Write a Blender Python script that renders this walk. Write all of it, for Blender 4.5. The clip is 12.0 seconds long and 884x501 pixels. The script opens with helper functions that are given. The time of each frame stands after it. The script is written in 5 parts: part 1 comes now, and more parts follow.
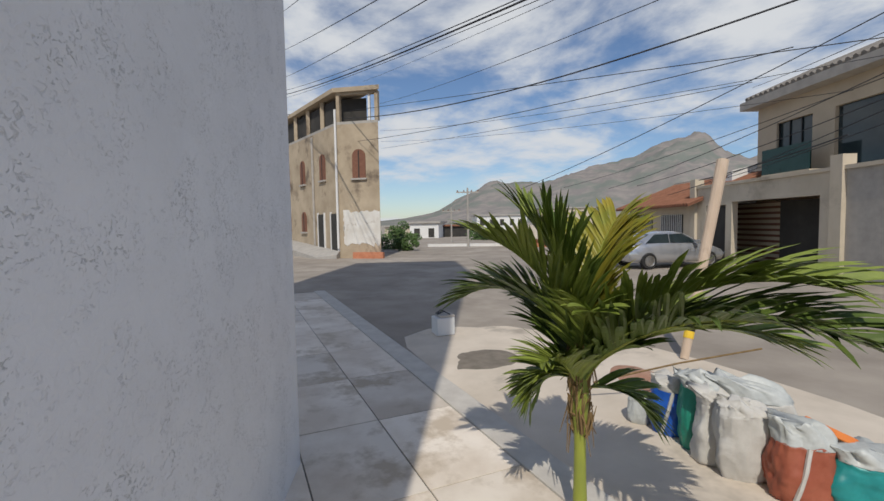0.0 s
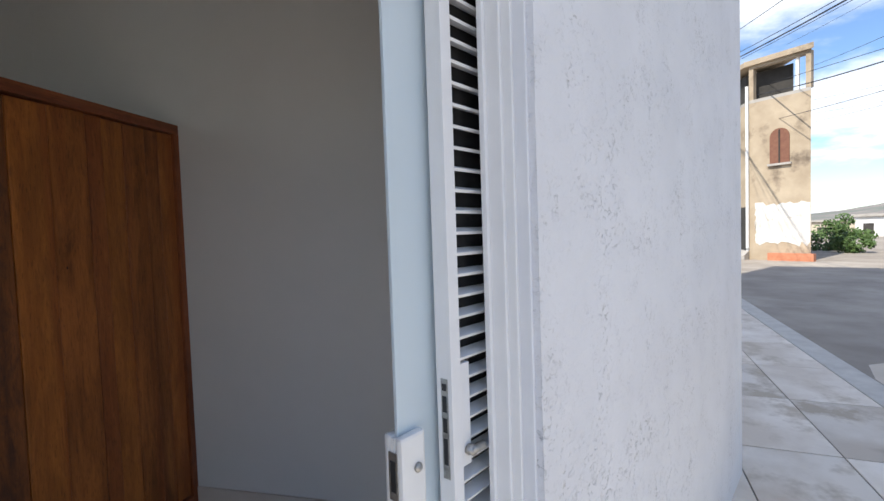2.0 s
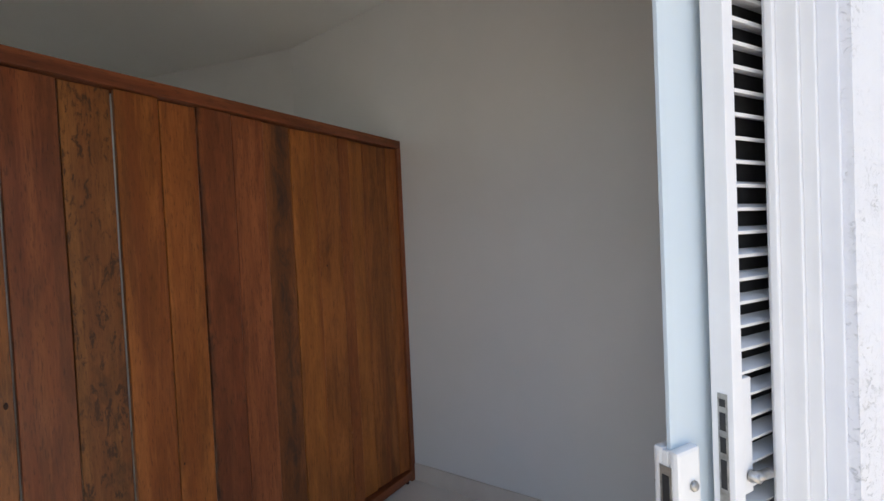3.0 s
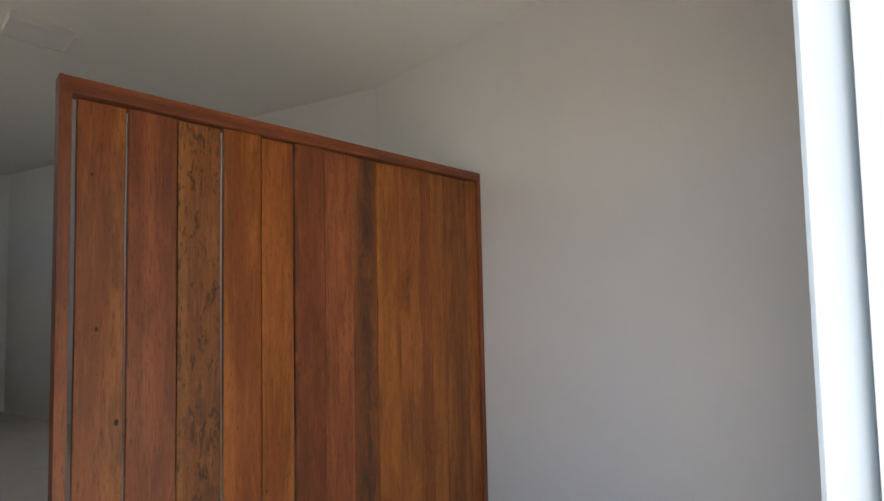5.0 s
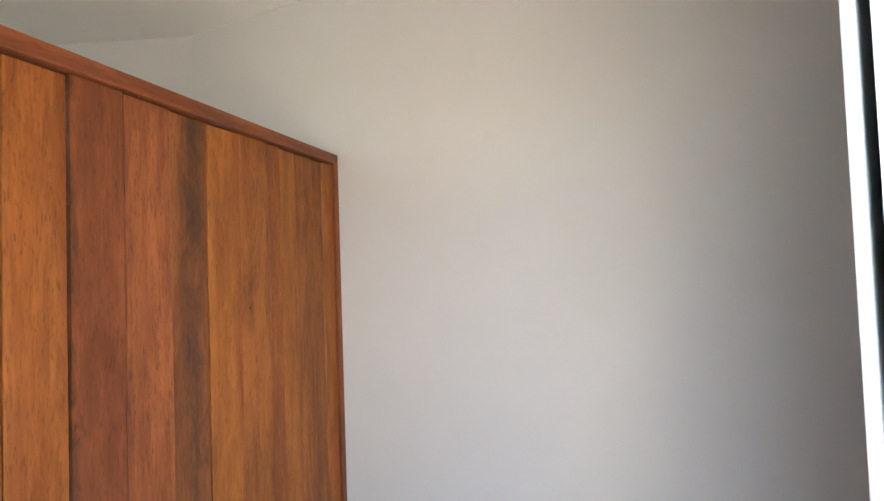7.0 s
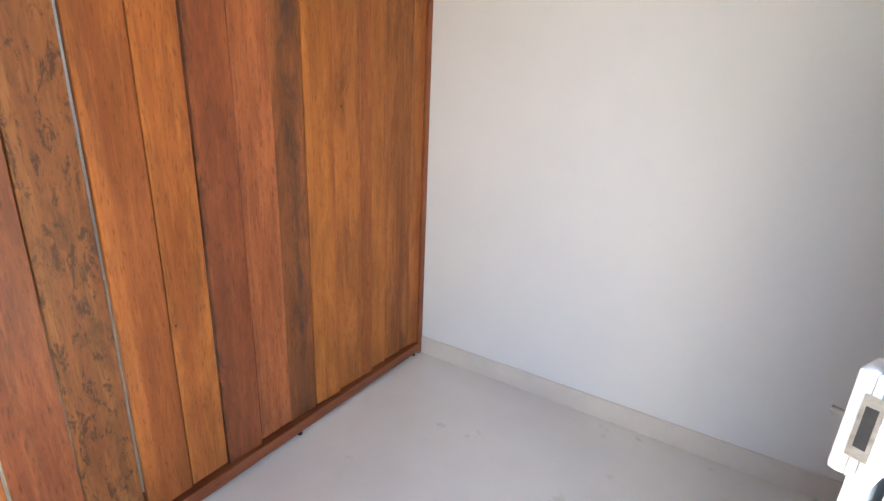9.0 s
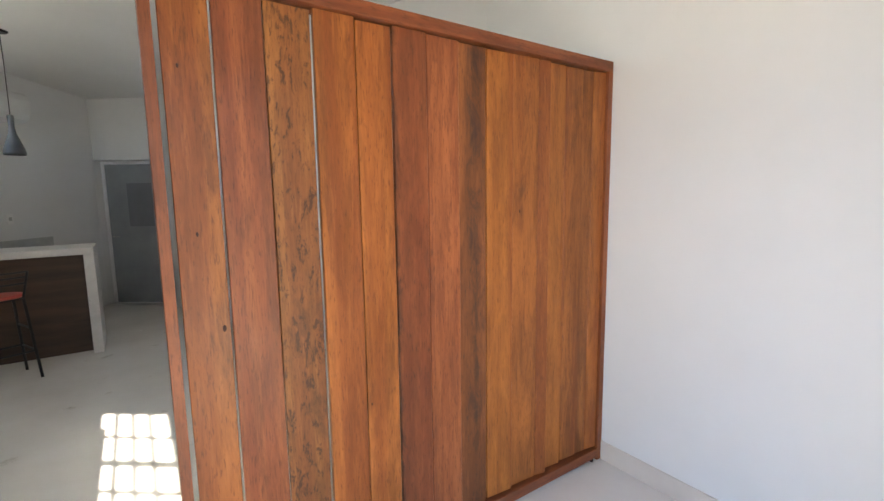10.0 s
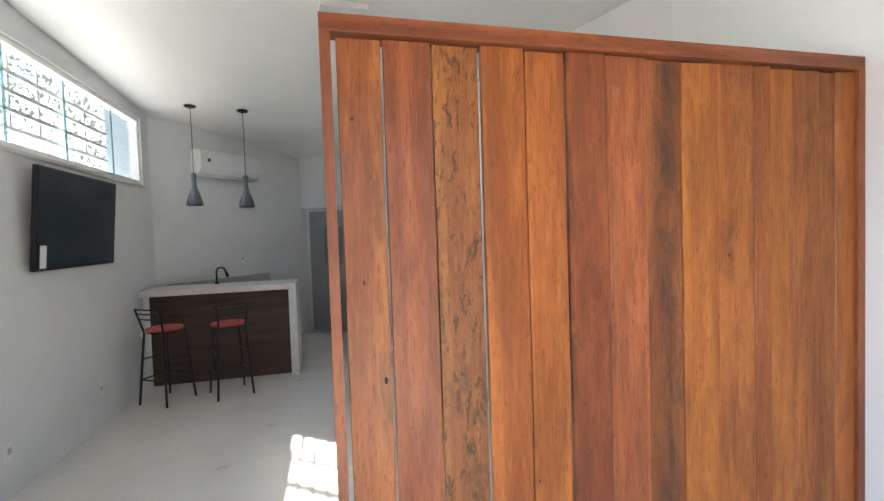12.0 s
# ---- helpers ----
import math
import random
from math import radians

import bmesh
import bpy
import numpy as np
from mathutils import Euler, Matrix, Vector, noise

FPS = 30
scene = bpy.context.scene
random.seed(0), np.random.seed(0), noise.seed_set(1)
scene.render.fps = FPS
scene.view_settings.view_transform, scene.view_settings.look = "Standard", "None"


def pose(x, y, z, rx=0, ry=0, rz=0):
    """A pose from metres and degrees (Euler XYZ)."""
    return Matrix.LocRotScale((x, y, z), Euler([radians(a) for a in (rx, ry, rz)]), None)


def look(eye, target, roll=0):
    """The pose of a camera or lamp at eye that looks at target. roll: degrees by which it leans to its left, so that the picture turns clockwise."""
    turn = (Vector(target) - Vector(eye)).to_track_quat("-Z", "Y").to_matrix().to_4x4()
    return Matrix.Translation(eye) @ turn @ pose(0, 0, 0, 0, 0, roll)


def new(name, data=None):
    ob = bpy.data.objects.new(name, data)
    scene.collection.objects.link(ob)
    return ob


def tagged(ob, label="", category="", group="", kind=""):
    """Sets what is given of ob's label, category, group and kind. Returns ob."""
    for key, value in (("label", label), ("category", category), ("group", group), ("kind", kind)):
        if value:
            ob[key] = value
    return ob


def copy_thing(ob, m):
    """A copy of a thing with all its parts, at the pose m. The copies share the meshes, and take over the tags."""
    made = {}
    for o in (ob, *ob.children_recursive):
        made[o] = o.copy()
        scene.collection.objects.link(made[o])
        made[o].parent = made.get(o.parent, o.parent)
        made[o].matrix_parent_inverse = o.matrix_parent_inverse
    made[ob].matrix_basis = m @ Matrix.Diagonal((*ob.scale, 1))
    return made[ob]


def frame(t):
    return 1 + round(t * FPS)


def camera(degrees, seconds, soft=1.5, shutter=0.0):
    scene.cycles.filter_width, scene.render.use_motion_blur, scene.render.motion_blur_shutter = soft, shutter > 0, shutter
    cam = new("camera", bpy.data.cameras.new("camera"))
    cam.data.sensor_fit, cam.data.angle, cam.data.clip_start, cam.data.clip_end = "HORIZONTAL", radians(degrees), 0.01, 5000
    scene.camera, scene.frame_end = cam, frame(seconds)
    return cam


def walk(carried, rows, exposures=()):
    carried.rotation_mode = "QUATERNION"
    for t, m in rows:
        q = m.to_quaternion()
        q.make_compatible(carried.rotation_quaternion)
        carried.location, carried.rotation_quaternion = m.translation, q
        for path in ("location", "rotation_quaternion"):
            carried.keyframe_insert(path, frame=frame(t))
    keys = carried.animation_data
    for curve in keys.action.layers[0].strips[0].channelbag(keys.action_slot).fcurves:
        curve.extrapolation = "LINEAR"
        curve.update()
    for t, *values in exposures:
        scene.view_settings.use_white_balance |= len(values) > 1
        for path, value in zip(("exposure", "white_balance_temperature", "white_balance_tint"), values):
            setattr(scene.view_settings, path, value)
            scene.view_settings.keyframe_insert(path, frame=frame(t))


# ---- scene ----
# ---- camera ----
cam = camera(88.7, 12.0)
PATH = [
    (0.0, (-2.093, -2.496, 1.59), (-0.424, -3.592, 1.472), -1.0),
    (0.5, (-2.106, -2.433, 1.573), (-0.316, -3.321, 1.473), -1.1),
    (1.0, (-2.161, -2.289, 1.588), (-0.248, -2.866, 1.497), -1.0),
    (1.5, (-2.222, -2.187, 1.592), (-0.225, -2.277, 1.509), -1.7),
    (2.0, (-2.249, -2.061, 1.587), (-0.301, -1.614, 1.503), -1.9),
    (2.5, (-2.298, -1.933, 1.566), (-0.501, -1.057, 1.516), -2.1),
    (3.0, (-2.348, -1.863, 1.598), (-0.686, -0.751, 1.546), -2.6),
    (3.5, (-2.362, -1.821, 1.601), (-0.833, -0.533, 1.568), -1.4),
    (5.3, (-2.345, -1.74, 1.625), (-0.859, -0.4, 1.725), -1.3),
    (5.5, (-2.324, -1.689, 1.636), (-0.822, -0.371, 1.728), -1.2),
    (6.0, (-2.256, -1.58, 1.665), (-0.644, -0.397, 1.73), -0.9),
    (6.5, (-2.222, -1.36, 1.69), (-0.395, -0.551, 1.745), -2.3),
    (6.7, (-2.19, -1.345, 1.67), (-0.317, -0.657, 1.80), -2.0),
    (8.3, (-2.084, -1.35, 1.472), (-0.273, -0.683, 0.946), 0.4),
    (8.5, (-2.106, -1.36, 1.447), (-0.327, -0.609, 0.925), 1.1),
    (9.0, (-2.155, -1.46, 1.47), (-0.531, -0.449, 0.891), 2.6),
    (9.5, (-2.187, -1.543, 1.515), (-0.921, -0.071, 1.033), 0.0),
    (10.0, (-2.18, -1.546, 1.57), (-1.06, 0.092, 1.319), -0.8),
    (10.5, (-2.162, -1.546, 1.606), (-1.109, 0.151, 1.508), -1.1),
    (11.0, (-2.149, -1.521, 1.611), (-1.164, 0.218, 1.548), -1.3),
    (11.5, (-2.132, -1.459, 1.6), (-1.371, 0.39, 1.543), -1.5),
    (12.0, (-2.114, -1.37, 1.596), (-1.635, 0.571, 1.523), -1.9),
]
EXPOSURES = [(0.0, -0.70, 6550, 9), (1.0, -0.50, 6600, 10), (1.5, -0.24, 6500, 10), (2.0, 0.38, 6450, 9), (2.5, 0.84, 6650, 9), (3.0, 1.05, 6800, 9), (3.5, 1.22, 6900, 9), (5.5, 1.88, 7250, 9), (6.0, 2.18, 7350, 9), (6.5, 2.42, 7350, 9), (8.5, 2.9, 7150, 10), (9.0, 2.85, 7150, 10), (9.5, 2.85, 7050, 9), (10.5, 2.92, 6750, 8), (11.0, 2.88, 6700, 8), (11.5, 2.93, 6550, 8), (12.0, 3.15, 6400, 8)]
walk(cam, [(t, look(eye, target, roll)) for t, eye, target, roll in PATH], EXPOSURES)

# ---- world, sun ----
SUN_AZ, SUN_EL = -38.5, 47.0          # the way the light travels in plan, and its height
world = bpy.data.worlds.new("sky_world")
scene.world = world
world.use_nodes = True


def build_sky():
    nt = world.node_tree
    nt.nodes.clear()
    N, L = nt.nodes.new, nt.links.new
    out, bg = N("ShaderNodeOutputWorld"), N("ShaderNodeBackground")
    sky = N("ShaderNodeTexSky")
    sky.sky_type, sky.sun_disc = "NISHITA", False
    sky.sun_elevation = radians(SUN_EL)
    sky.sun_rotation = radians(90 - (SUN_AZ + 180))
    sky.air_density, sky.dust_density, sky.ozone_density = 1.0, 0.3, 2.0
    geo, sep = N("ShaderNodeTexCoord"), N("ShaderNodeSeparateXYZ")
    L(geo.outputs["Generated"], sep.inputs[0])
    up = N("ShaderNodeMath")
    up.operation = "MAXIMUM"
    L(sep.outputs["Z"], up.inputs[0])
    up.inputs[1].default_value = 0.0
    add = N("ShaderNodeMath")
    add.operation = "ADD"
    L(up.outputs[0], add.inputs[0])
    add.inputs[1].default_value = 0.22
    div = N("ShaderNodeVectorMath")
    div.operation = "DIVIDE"
    comb = N("ShaderNodeCombineXYZ")
    for i in range(3):
        L(add.outputs[0], comb.inputs[i])
    L(geo.outputs["Generated"], div.inputs[0])
    L(comb.outputs[0], div.inputs[1])
    noise_t = N("ShaderNodeTexNoise")
    noise_t.inputs["Scale"].default_value = 1.25
    noise_t.inputs["Detail"].default_value = 8.0
    noise_t.inputs["Roughness"].default_value = 0.58
    noise_t.inputs["Distortion"].default_value = 0.15
    L(div.outputs[0], noise_t.inputs["Vector"])
    ramp = N("ShaderNodeValToRGB")
    ramp.color_ramp.elements[0].position, ramp.color_ramp.elements[1].position = 0.45, 0.64
    ramp.color_ramp.interpolation = "EASE"
    L(noise_t.outputs["Fac"], ramp.inputs[0])
    mix = N("ShaderNodeMix")
    mix.data_type = "RGBA"
    L(ramp.outputs[0], mix.inputs["Factor"])
    tint = N("ShaderNodeMix")
    tint.data_type, tint.blend_type = "RGBA", "MULTIPLY"
    tint.inputs["Factor"].default_value = 1.0
    L(sky.outputs[0], tint.inputs[6])
    tint.inputs[7].default_value = (0.98, 1.08, 1.24, 1)
    L(tint.outputs[2], mix.inputs[6])
    mix.inputs[7].default_value = (8.7, 9.0, 9.5, 1)
    L(mix.outputs[2], bg.inputs[0])
    bg.inputs[1].default_value = 0.122
    L(bg.outputs[0], out.inputs[0])


build_sky()
sun = new("sun", bpy.data.lights.new("sun", "SUN"))
sun.data.energy, sun.data.angle, sun.data.color = 4.5, radians(0.53), (1.0, 0.94, 0.84)
_a, _e = radians(SUN_AZ), radians(SUN_EL)
sun.matrix_world = look((-20, 20, 20), (-20 + math.cos(_a) * math.cos(_e), 20 + math.sin(_a) * math.cos(_e), 20 - math.sin(_e)))

# ---- mesh helpers ----


def part(name, bm, material, parent=None, label="", smooth=False, m=None):
    """Link a bmesh as one mesh object under a thing or a part."""
    me = bpy.data.meshes.new(name)
    bmesh.ops.recalc_face_normals(bm, faces=bm.faces)
    if smooth:
        for f in bm.faces:
            f.smooth = True
    bm.to_mesh(me)
    bm.free()
    if material:
        me.materials.append(material)
    ob = new(name, me)
    if m is not None:
        ob.matrix_basis = m
    if parent:
        ob.parent = parent
    if label:
        ob["label"] = label
    return ob


def thing(name, m, label, category, group="", kind=""):
    """An Empty at the base of a thing, to hold its parts."""
    ob = new(name)
    ob.empty_display_size = 0.1
    ob.matrix_basis = m
    return tagged(ob, label, category, group, kind)


def box(bm, x0, x1, y0, y1, z0, z1, bevel=0.0, m=None):
    r = bmesh.ops.create_cube(bm, size=1)
    vs = r["verts"]
    for v in vs:
        v.co = Vector(((x0 + x1) / 2 + v.co.x * (x1 - x0), (y0 + y1) / 2 + v.co.y * (y1 - y0), (z0 + z1) / 2 + v.co.z * (z1 - z0)))
    if bevel:
        es = list({e for v in vs for e in v.link_edges})
        vs = bmesh.ops.bevel(bm, geom=es, offset=bevel, segments=2, profile=0.6, affect="EDGES")["verts"]
    if m is not None:
        bmesh.ops.transform(bm, matrix=m, verts=list({v for v in vs if v.is_valid}))
    return bm


def bx(x0, x1, y0, y1, z0, z1, bevel=0.0):
    return box(bmesh.new(), x0, x1, y0, y1, z0, z1, bevel)


def tube(bm, pts, r, seg=8, r_end=None, cap=True):
    """A round bar along the points."""
    pts = [Vector(p) for p in pts]
    rings = []
    for i, p in enumerate(pts):
        d = (pts[min(i + 1, len(pts) - 1)] - pts[max(i - 1, 0)]).normalized()
        side = d.orthogonal().normalized() if i == 0 else (side - d * side.dot(d)).normalized()
        up = d.cross(side)
        rr = r if r_end is None else r + (r_end - r) * i / (len(pts) - 1)
        rings.append([bm.verts.new(p + (side * math.cos(k * math.tau / seg) + up * math.sin(k * math.tau / seg)) * rr) for k in range(seg)])
    for a, b in zip(rings, rings[1:]):
        for k in range(seg):
            bm.faces.new((a[k], a[(k + 1) % seg], b[(k + 1) % seg], b[k]))
    if cap:
        bm.faces.new(rings[0])
        bm.faces.new(rings[-1])
    return bm


def lathe(bm, profile, seg=24, m=None):
    """Turn (radius, z) pairs round the z axis."""
    rings, made = [], []
    for r, z in profile:
        ring = [bm.verts.new((r * math.cos(k * math.tau / seg), r * math.sin(k * math.tau / seg), z)) for k in range(seg)]
        rings.append(ring)
        made += ring
    for a, b in zip(rings, rings[1:]):
        for k in range(seg):
            bm.faces.new((a[k], a[(k + 1) % seg], b[(k + 1) % seg], b[k]))
    bm.faces.new(rings[0])
    bm.faces.new(rings[-1])
    if m is not None:
        bmesh.ops.transform(bm, matrix=m, verts=made)
    return bm


def prism(pts, z0, z1, top=None):
    """A solid over a plan; top gives the height of each corner."""
    bm = bmesh.new()
    lo = [bm.verts.new((x, y, z0)) for x, y in pts]
    hi = [bm.verts.new((x, y, z1 if top is None else top[i])) for i, (x, y) in enumerate(pts)]
    bm.faces.new(lo)
    bm.faces.new(hi)
    for i in range(len(pts)):
        j = (i + 1) % len(pts)
        bm.faces.new((lo[i], lo[j], hi[j], hi[i]))
    return bm


def wall_with_holes(x0, x1, y0, y1, z0, z1, holes):
    """A wall along x with holes (xa, xb, za, zb), as one mesh of butted blocks."""
    bm = bmesh.new()
    xs = sorted({x0, x1, *[h[0] for h in holes], *[h[1] for h in holes]})
    zs = sorted({z0, z1, *[h[2] for h in holes], *[h[3] for h in holes]})
    xs = [x for x in xs if x0 <= x <= x1]
    zs = [z for z in zs if z0 <= z <= z1]
    solid = lambda i, k: 0 <= i < len(xs) - 1 and 0 <= k < len(zs) - 1 and not any(h[0] <= (xs[i] + xs[i + 1]) / 2 <= h[1] and h[2] <= (zs[k] + zs[k + 1]) / 2 <= h[3] for h in holes)
    vert = {}

    def v(x, y, z):
        key = (round(x, 4), round(y, 4), round(z, 4))
        if key not in vert:
            vert[key] = bm.verts.new(key)
        return vert[key]
    for i in range(len(xs) - 1):
        for k in range(len(zs) - 1):
            if not solid(i, k):
                continue
            a, b, c, d = xs[i], xs[i + 1], zs[k], zs[k + 1]
            bm.faces.new((v(a, y0, c), v(b, y0, c), v(b, y0, d), v(a, y0, d)))
            bm.faces.new((v(a, y1, c), v(a, y1, d), v(b, y1, d), v(b, y1, c)))
            if not solid(i - 1, k):
                bm.faces.new((v(a, y0, c), v(a, y0, d), v(a, y1, d), v(a, y1, c)))
            if not solid(i + 1, k):
                bm.faces.new((v(b, y0, c), v(b, y1, c), v(b, y1, d), v(b, y0, d)))
            if not solid(i, k - 1):
                bm.faces.new((v(a, y0, c), v(a, y1, c), v(b, y1, c), v(b, y0, c)))
            if not solid(i, k + 1):
                bm.faces.new((v(a, y0, d), v(b, y0, d), v(b, y1, d), v(a, y1, d)))
    return bm


# ---- materials ----


def mat(name, c1, c2=None, scale=4.0, rough=0.6, metal=0.0, bump=0.0, bump_scale=60.0, spots=None, spot_scale=1.2, spot_at=0.6, stretch=(1, 1, 1), rand=0.0, rough2=None, trans=0.0, ior=1.45, coat=0.0, spec=0.5, detail=6.0, spread=0.16):
    """A surface: two mixed tones, larger stains and fine relief."""
    mt = bpy.data.materials.new(name)
    mt.use_nodes = True
    nt = mt.node_tree
    N, L = nt.nodes.new, nt.links.new
    b = nt.nodes["Principled BSDF"]
    b.inputs["Roughness"].default_value, b.inputs["Metallic"].default_value = rough, metal
    b.inputs["Transmission Weight"].default_value, b.inputs["IOR"].default_value = trans, ior
    b.inputs["Coat Weight"].default_value, b.inputs["Specular IOR Level"].default_value = coat, spec
    b.inputs["Base Color"].default_value = (*c1, 1)
    tc, mp = N("ShaderNodeTexCoord"), N("ShaderNodeMapping")
    L(tc.outputs["Object"], mp.inputs[0])
    mp.inputs["Scale"].default_value = stretch
    vec = mp.outputs[0]
    if rand:
        oi, sc = N("ShaderNodeObjectInfo"), N("ShaderNodeVectorMath")
        sc.operation = "SCALE"
        sc.inputs[0].default_value = (31.0, 17.0, 23.0)
        L(oi.outputs["Random"], sc.inputs["Scale"])
        ad = N("ShaderNodeVectorMath")
        L(vec, ad.inputs[0])
        L(sc.outputs[0], ad.inputs[1])
        vec = ad.outputs[0]

    def noise_node(s, d=detail, r=0.6):
        n = N("ShaderNodeTexNoise")
        n.inputs["Scale"].default_value, n.inputs["Detail"].default_value, n.inputs["Roughness"].default_value = s, d, r
        L(vec, n.inputs["Vector"])
        return n.outputs["Fac"]

    def remap(fac, lo, hi):
        m = N("ShaderNodeMapRange")
        m.inputs[1].default_value, m.inputs[2].default_value = lo, hi
        L(fac, m.inputs[0])
        return m.outputs[0]

    def mixc(fac, a, bb):
        m = N("ShaderNodeMix")
        m.data_type = "RGBA"
        L(fac, m.inputs["Factor"])
        for sock, val in ((6, a), (7, bb)):
            if isinstance(val, tuple):
                m.inputs[sock].default_value = (*val, 1)
            else:
                L(val, m.inputs[sock])
        return m.outputs[2]
    if c2:
        col = mixc(remap(noise_node(scale), 0.5 - spread, 0.5 + spread), c1, c2)
        if spots:
            col = mixc(remap(noise_node(spot_scale, 5.0, 0.65), spot_at, spot_at + 0.12), col, spots)
        if rand:
            hs = N("ShaderNodeHueSaturation")
            mr = N("ShaderNodeMapRange")
            mr.inputs[3].default_value, mr.inputs[4].default_value = 1 - rand, 1 + rand
            L(oi.outputs["Random"], mr.inputs[0])
            L(mr.outputs[0], hs.inputs["Value"])
            L(col, hs.inputs["Color"])
            col = hs.outputs[0]
        L(col, b.inputs["Base Color"])
    if rough2 is not None:
        mr = N("ShaderNodeMapRange")
        mr.inputs[3].default_value, mr.inputs[4].default_value = rough, rough2
        L(noise_node(scale * 2.3), mr.inputs[0])
        L(mr.outputs[0], b.inputs["Roughness"])
    if bump:
        bp = N("ShaderNodeBump")
        bp.inputs["Strength"].default_value, bp.inputs["Distance"].default_value = bump, 0.004
        L(noise_node(bump_scale, 4.0), bp.inputs["Height"])
        L(bp.outputs[0], b.inputs["Normal"])
    return mt


def wood(name, base, dark, streak, knots=0.0, pecky=0.0, stain=None, lying=False):
    """Planed boards with the grain along z, or along x where they lie, dark streaks, knots and insect marks."""
    base, dark = (base[0], base[1] * 1.03, base[2]), (dark[0] * 0.9, dark[1], dark[2])
    mt = bpy.data.materials.new(name)
    mt.use_nodes = True
    nt = mt.node_tree
    N, L = nt.nodes.new, nt.links.new
    b = nt.nodes["Principled BSDF"]
    tc, oi = N("ShaderNodeTexCoord"), N("ShaderNodeObjectInfo")
    sc, ad = N("ShaderNodeVectorMath"), N("ShaderNodeVectorMath")
    sc.operation = "SCALE"
    sc.inputs[0].default_value = (7.0, 3.0, 11.0)
    L(oi.outputs["Random"], sc.inputs["Scale"])
    L(tc.outputs["Object"], ad.inputs[0])
    L(sc.outputs[0], ad.inputs[1])

    def nz(scale, stretch, detail=5.0, rough=0.6, distort=0.0):
        mp, n = N("ShaderNodeMapping"), N("ShaderNodeTexNoise")
        mp.inputs["Scale"].default_value = stretch[::-1] if lying else stretch
        L(ad.outputs[0], mp.inputs[0])
        L(mp.outputs[0], n.inputs["Vector"])
        n.inputs["Scale"].default_value, n.inputs["Detail"].default_value = scale, detail
        n.inputs["Roughness"].default_value, n.inputs["Distortion"].default_value = rough, distort
        return n.outputs["Fac"]

    def rng(fac, lo, hi, a=0.0, c=1.0):
        m = N("ShaderNodeMapRange")
        m.inputs[1].default_value, m.inputs[2].default_value, m.inputs[3].default_value, m.inputs[4].default_value = lo, hi, a, c
        L(fac, m.inputs[0])
        return m.outputs[0]

    def mixc(fac, a, c):
        m = N("ShaderNodeMix")
        m.data_type = "RGBA"
        L(fac, m.inputs["Factor"])
        for sock, val in ((6, a), (7, c)):
            if isinstance(val, tuple):
                m.inputs[sock].default_value = (*val, 1)
            else:
                L(val, m.inputs[sock])
        return m.outputs[2]
    wide = rng(nz(13.0, (1, 1, 0.075), 6.0, 0.66, 1.1), 0.36, 0.68)
    fine = rng(nz(120.0, (1, 1, 0.08), 5.0, 0.78, 0.3), 0.48, 0.70, 0.0, 0.48)
    dash = rng(nz(190.0, (1, 1, 0.12), 2.0, 0.6), 0.58, 0.68, 0.0, 0.48)
    pale = rng(nz(8.5, (1, 1, 0.17), 7.0, 0.70, 0.6), 0.47, 0.62, 0.0, 0.72)
    cloud = rng(nz(4.6, (1.5, 1, 0.30), 7.0, 0.68, 0.5), 0.47, 0.66, 0.0, 0.62)
    col = mixc(wide, base, dark)
    col = mixc(cloud, col, tuple(0.75 * d + 0.05 * c for d, c in zip(dark, base)))
    col = mixc(pale, col, tuple(min(1.0, 1.32 * c) for c in base))
    band = rng(nz(9.0, (1, 1, 0.018), 3.0, 0.5, 0.5), 0.46, 0.60, 0.0, 0.55)
    col = mixc(band, col, (0.62 * dark[0] + 0.3 * base[0], 0.55 * dark[1] + 0.18 * base[1], 0.6 * dark[2] + 0.18 * base[2]))
    fleck = rng(nz(60.0, (1, 1, 0.07), 3.0, 0.6, 0.2), 0.56, 0.68, 0.0, 0.26)
    col = mixc(fleck, col, tuple(min(1.0, 1.4 * c + 0.01) for c in base))
    col = mixc(fine, col, tuple(0.65 * d for d in dark))
    col = mixc(dash, col, streak)
    if knots:
        col = mixc(rng(nz(5.5, (1.6, 1, 0.45), 6.0, 0.68, 1.2), 0.70 - knots, 0.78 - knots, 0.0, 0.85), col, streak)
    if pecky:
        col = mixc(rng(nz(42.0, (1, 1, 0.36), 5.0, 0.72, 0.5), 0.60 - pecky, 0.68 - pecky, 0.0, 0.8), col, streak)
        col = mixc(rng(nz(9.0, (1, 1, 0.45), 7.0, 0.72, 0.4), 0.56, 0.66, 0.0, 0.75), col, tuple(0.5 * (a + b) for a, b in zip(dark, streak)))
    if stain:
        sep, gap = N("ShaderNodeSeparateXYZ"), N("ShaderNodeMath")
        L(tc.outputs["Object"], sep.inputs[0])
        gap.operation = "SUBTRACT"
        L(sep.outputs["X"], gap.inputs[0])
        gap.inputs[1].default_value = stain[0]
        away = N("ShaderNodeMath")
        away.operation = "ABSOLUTE"
        L(gap.outputs[0], away.inputs[0])
        near = rng(away.outputs[0], 0.0, stain[1], 0.22, -0.05)
        both = N("ShaderNodeMath")
        L(near, both.inputs[0])
        L(nz(9.0, (1, 1, 0.42), 8.0, 0.72, 1.4), both.inputs[1])
        col = mixc(rng(both.outputs[0], 0.60, 0.80, 0.0, 0.75), col, streak)
    hs = N("ShaderNodeHueSaturation")
    L(rng(oi.outputs["Random"], 0.0, 1.0, 0.72, 1.06), hs.inputs["Value"])
    hs.inputs["Saturation"].default_value = 1.0
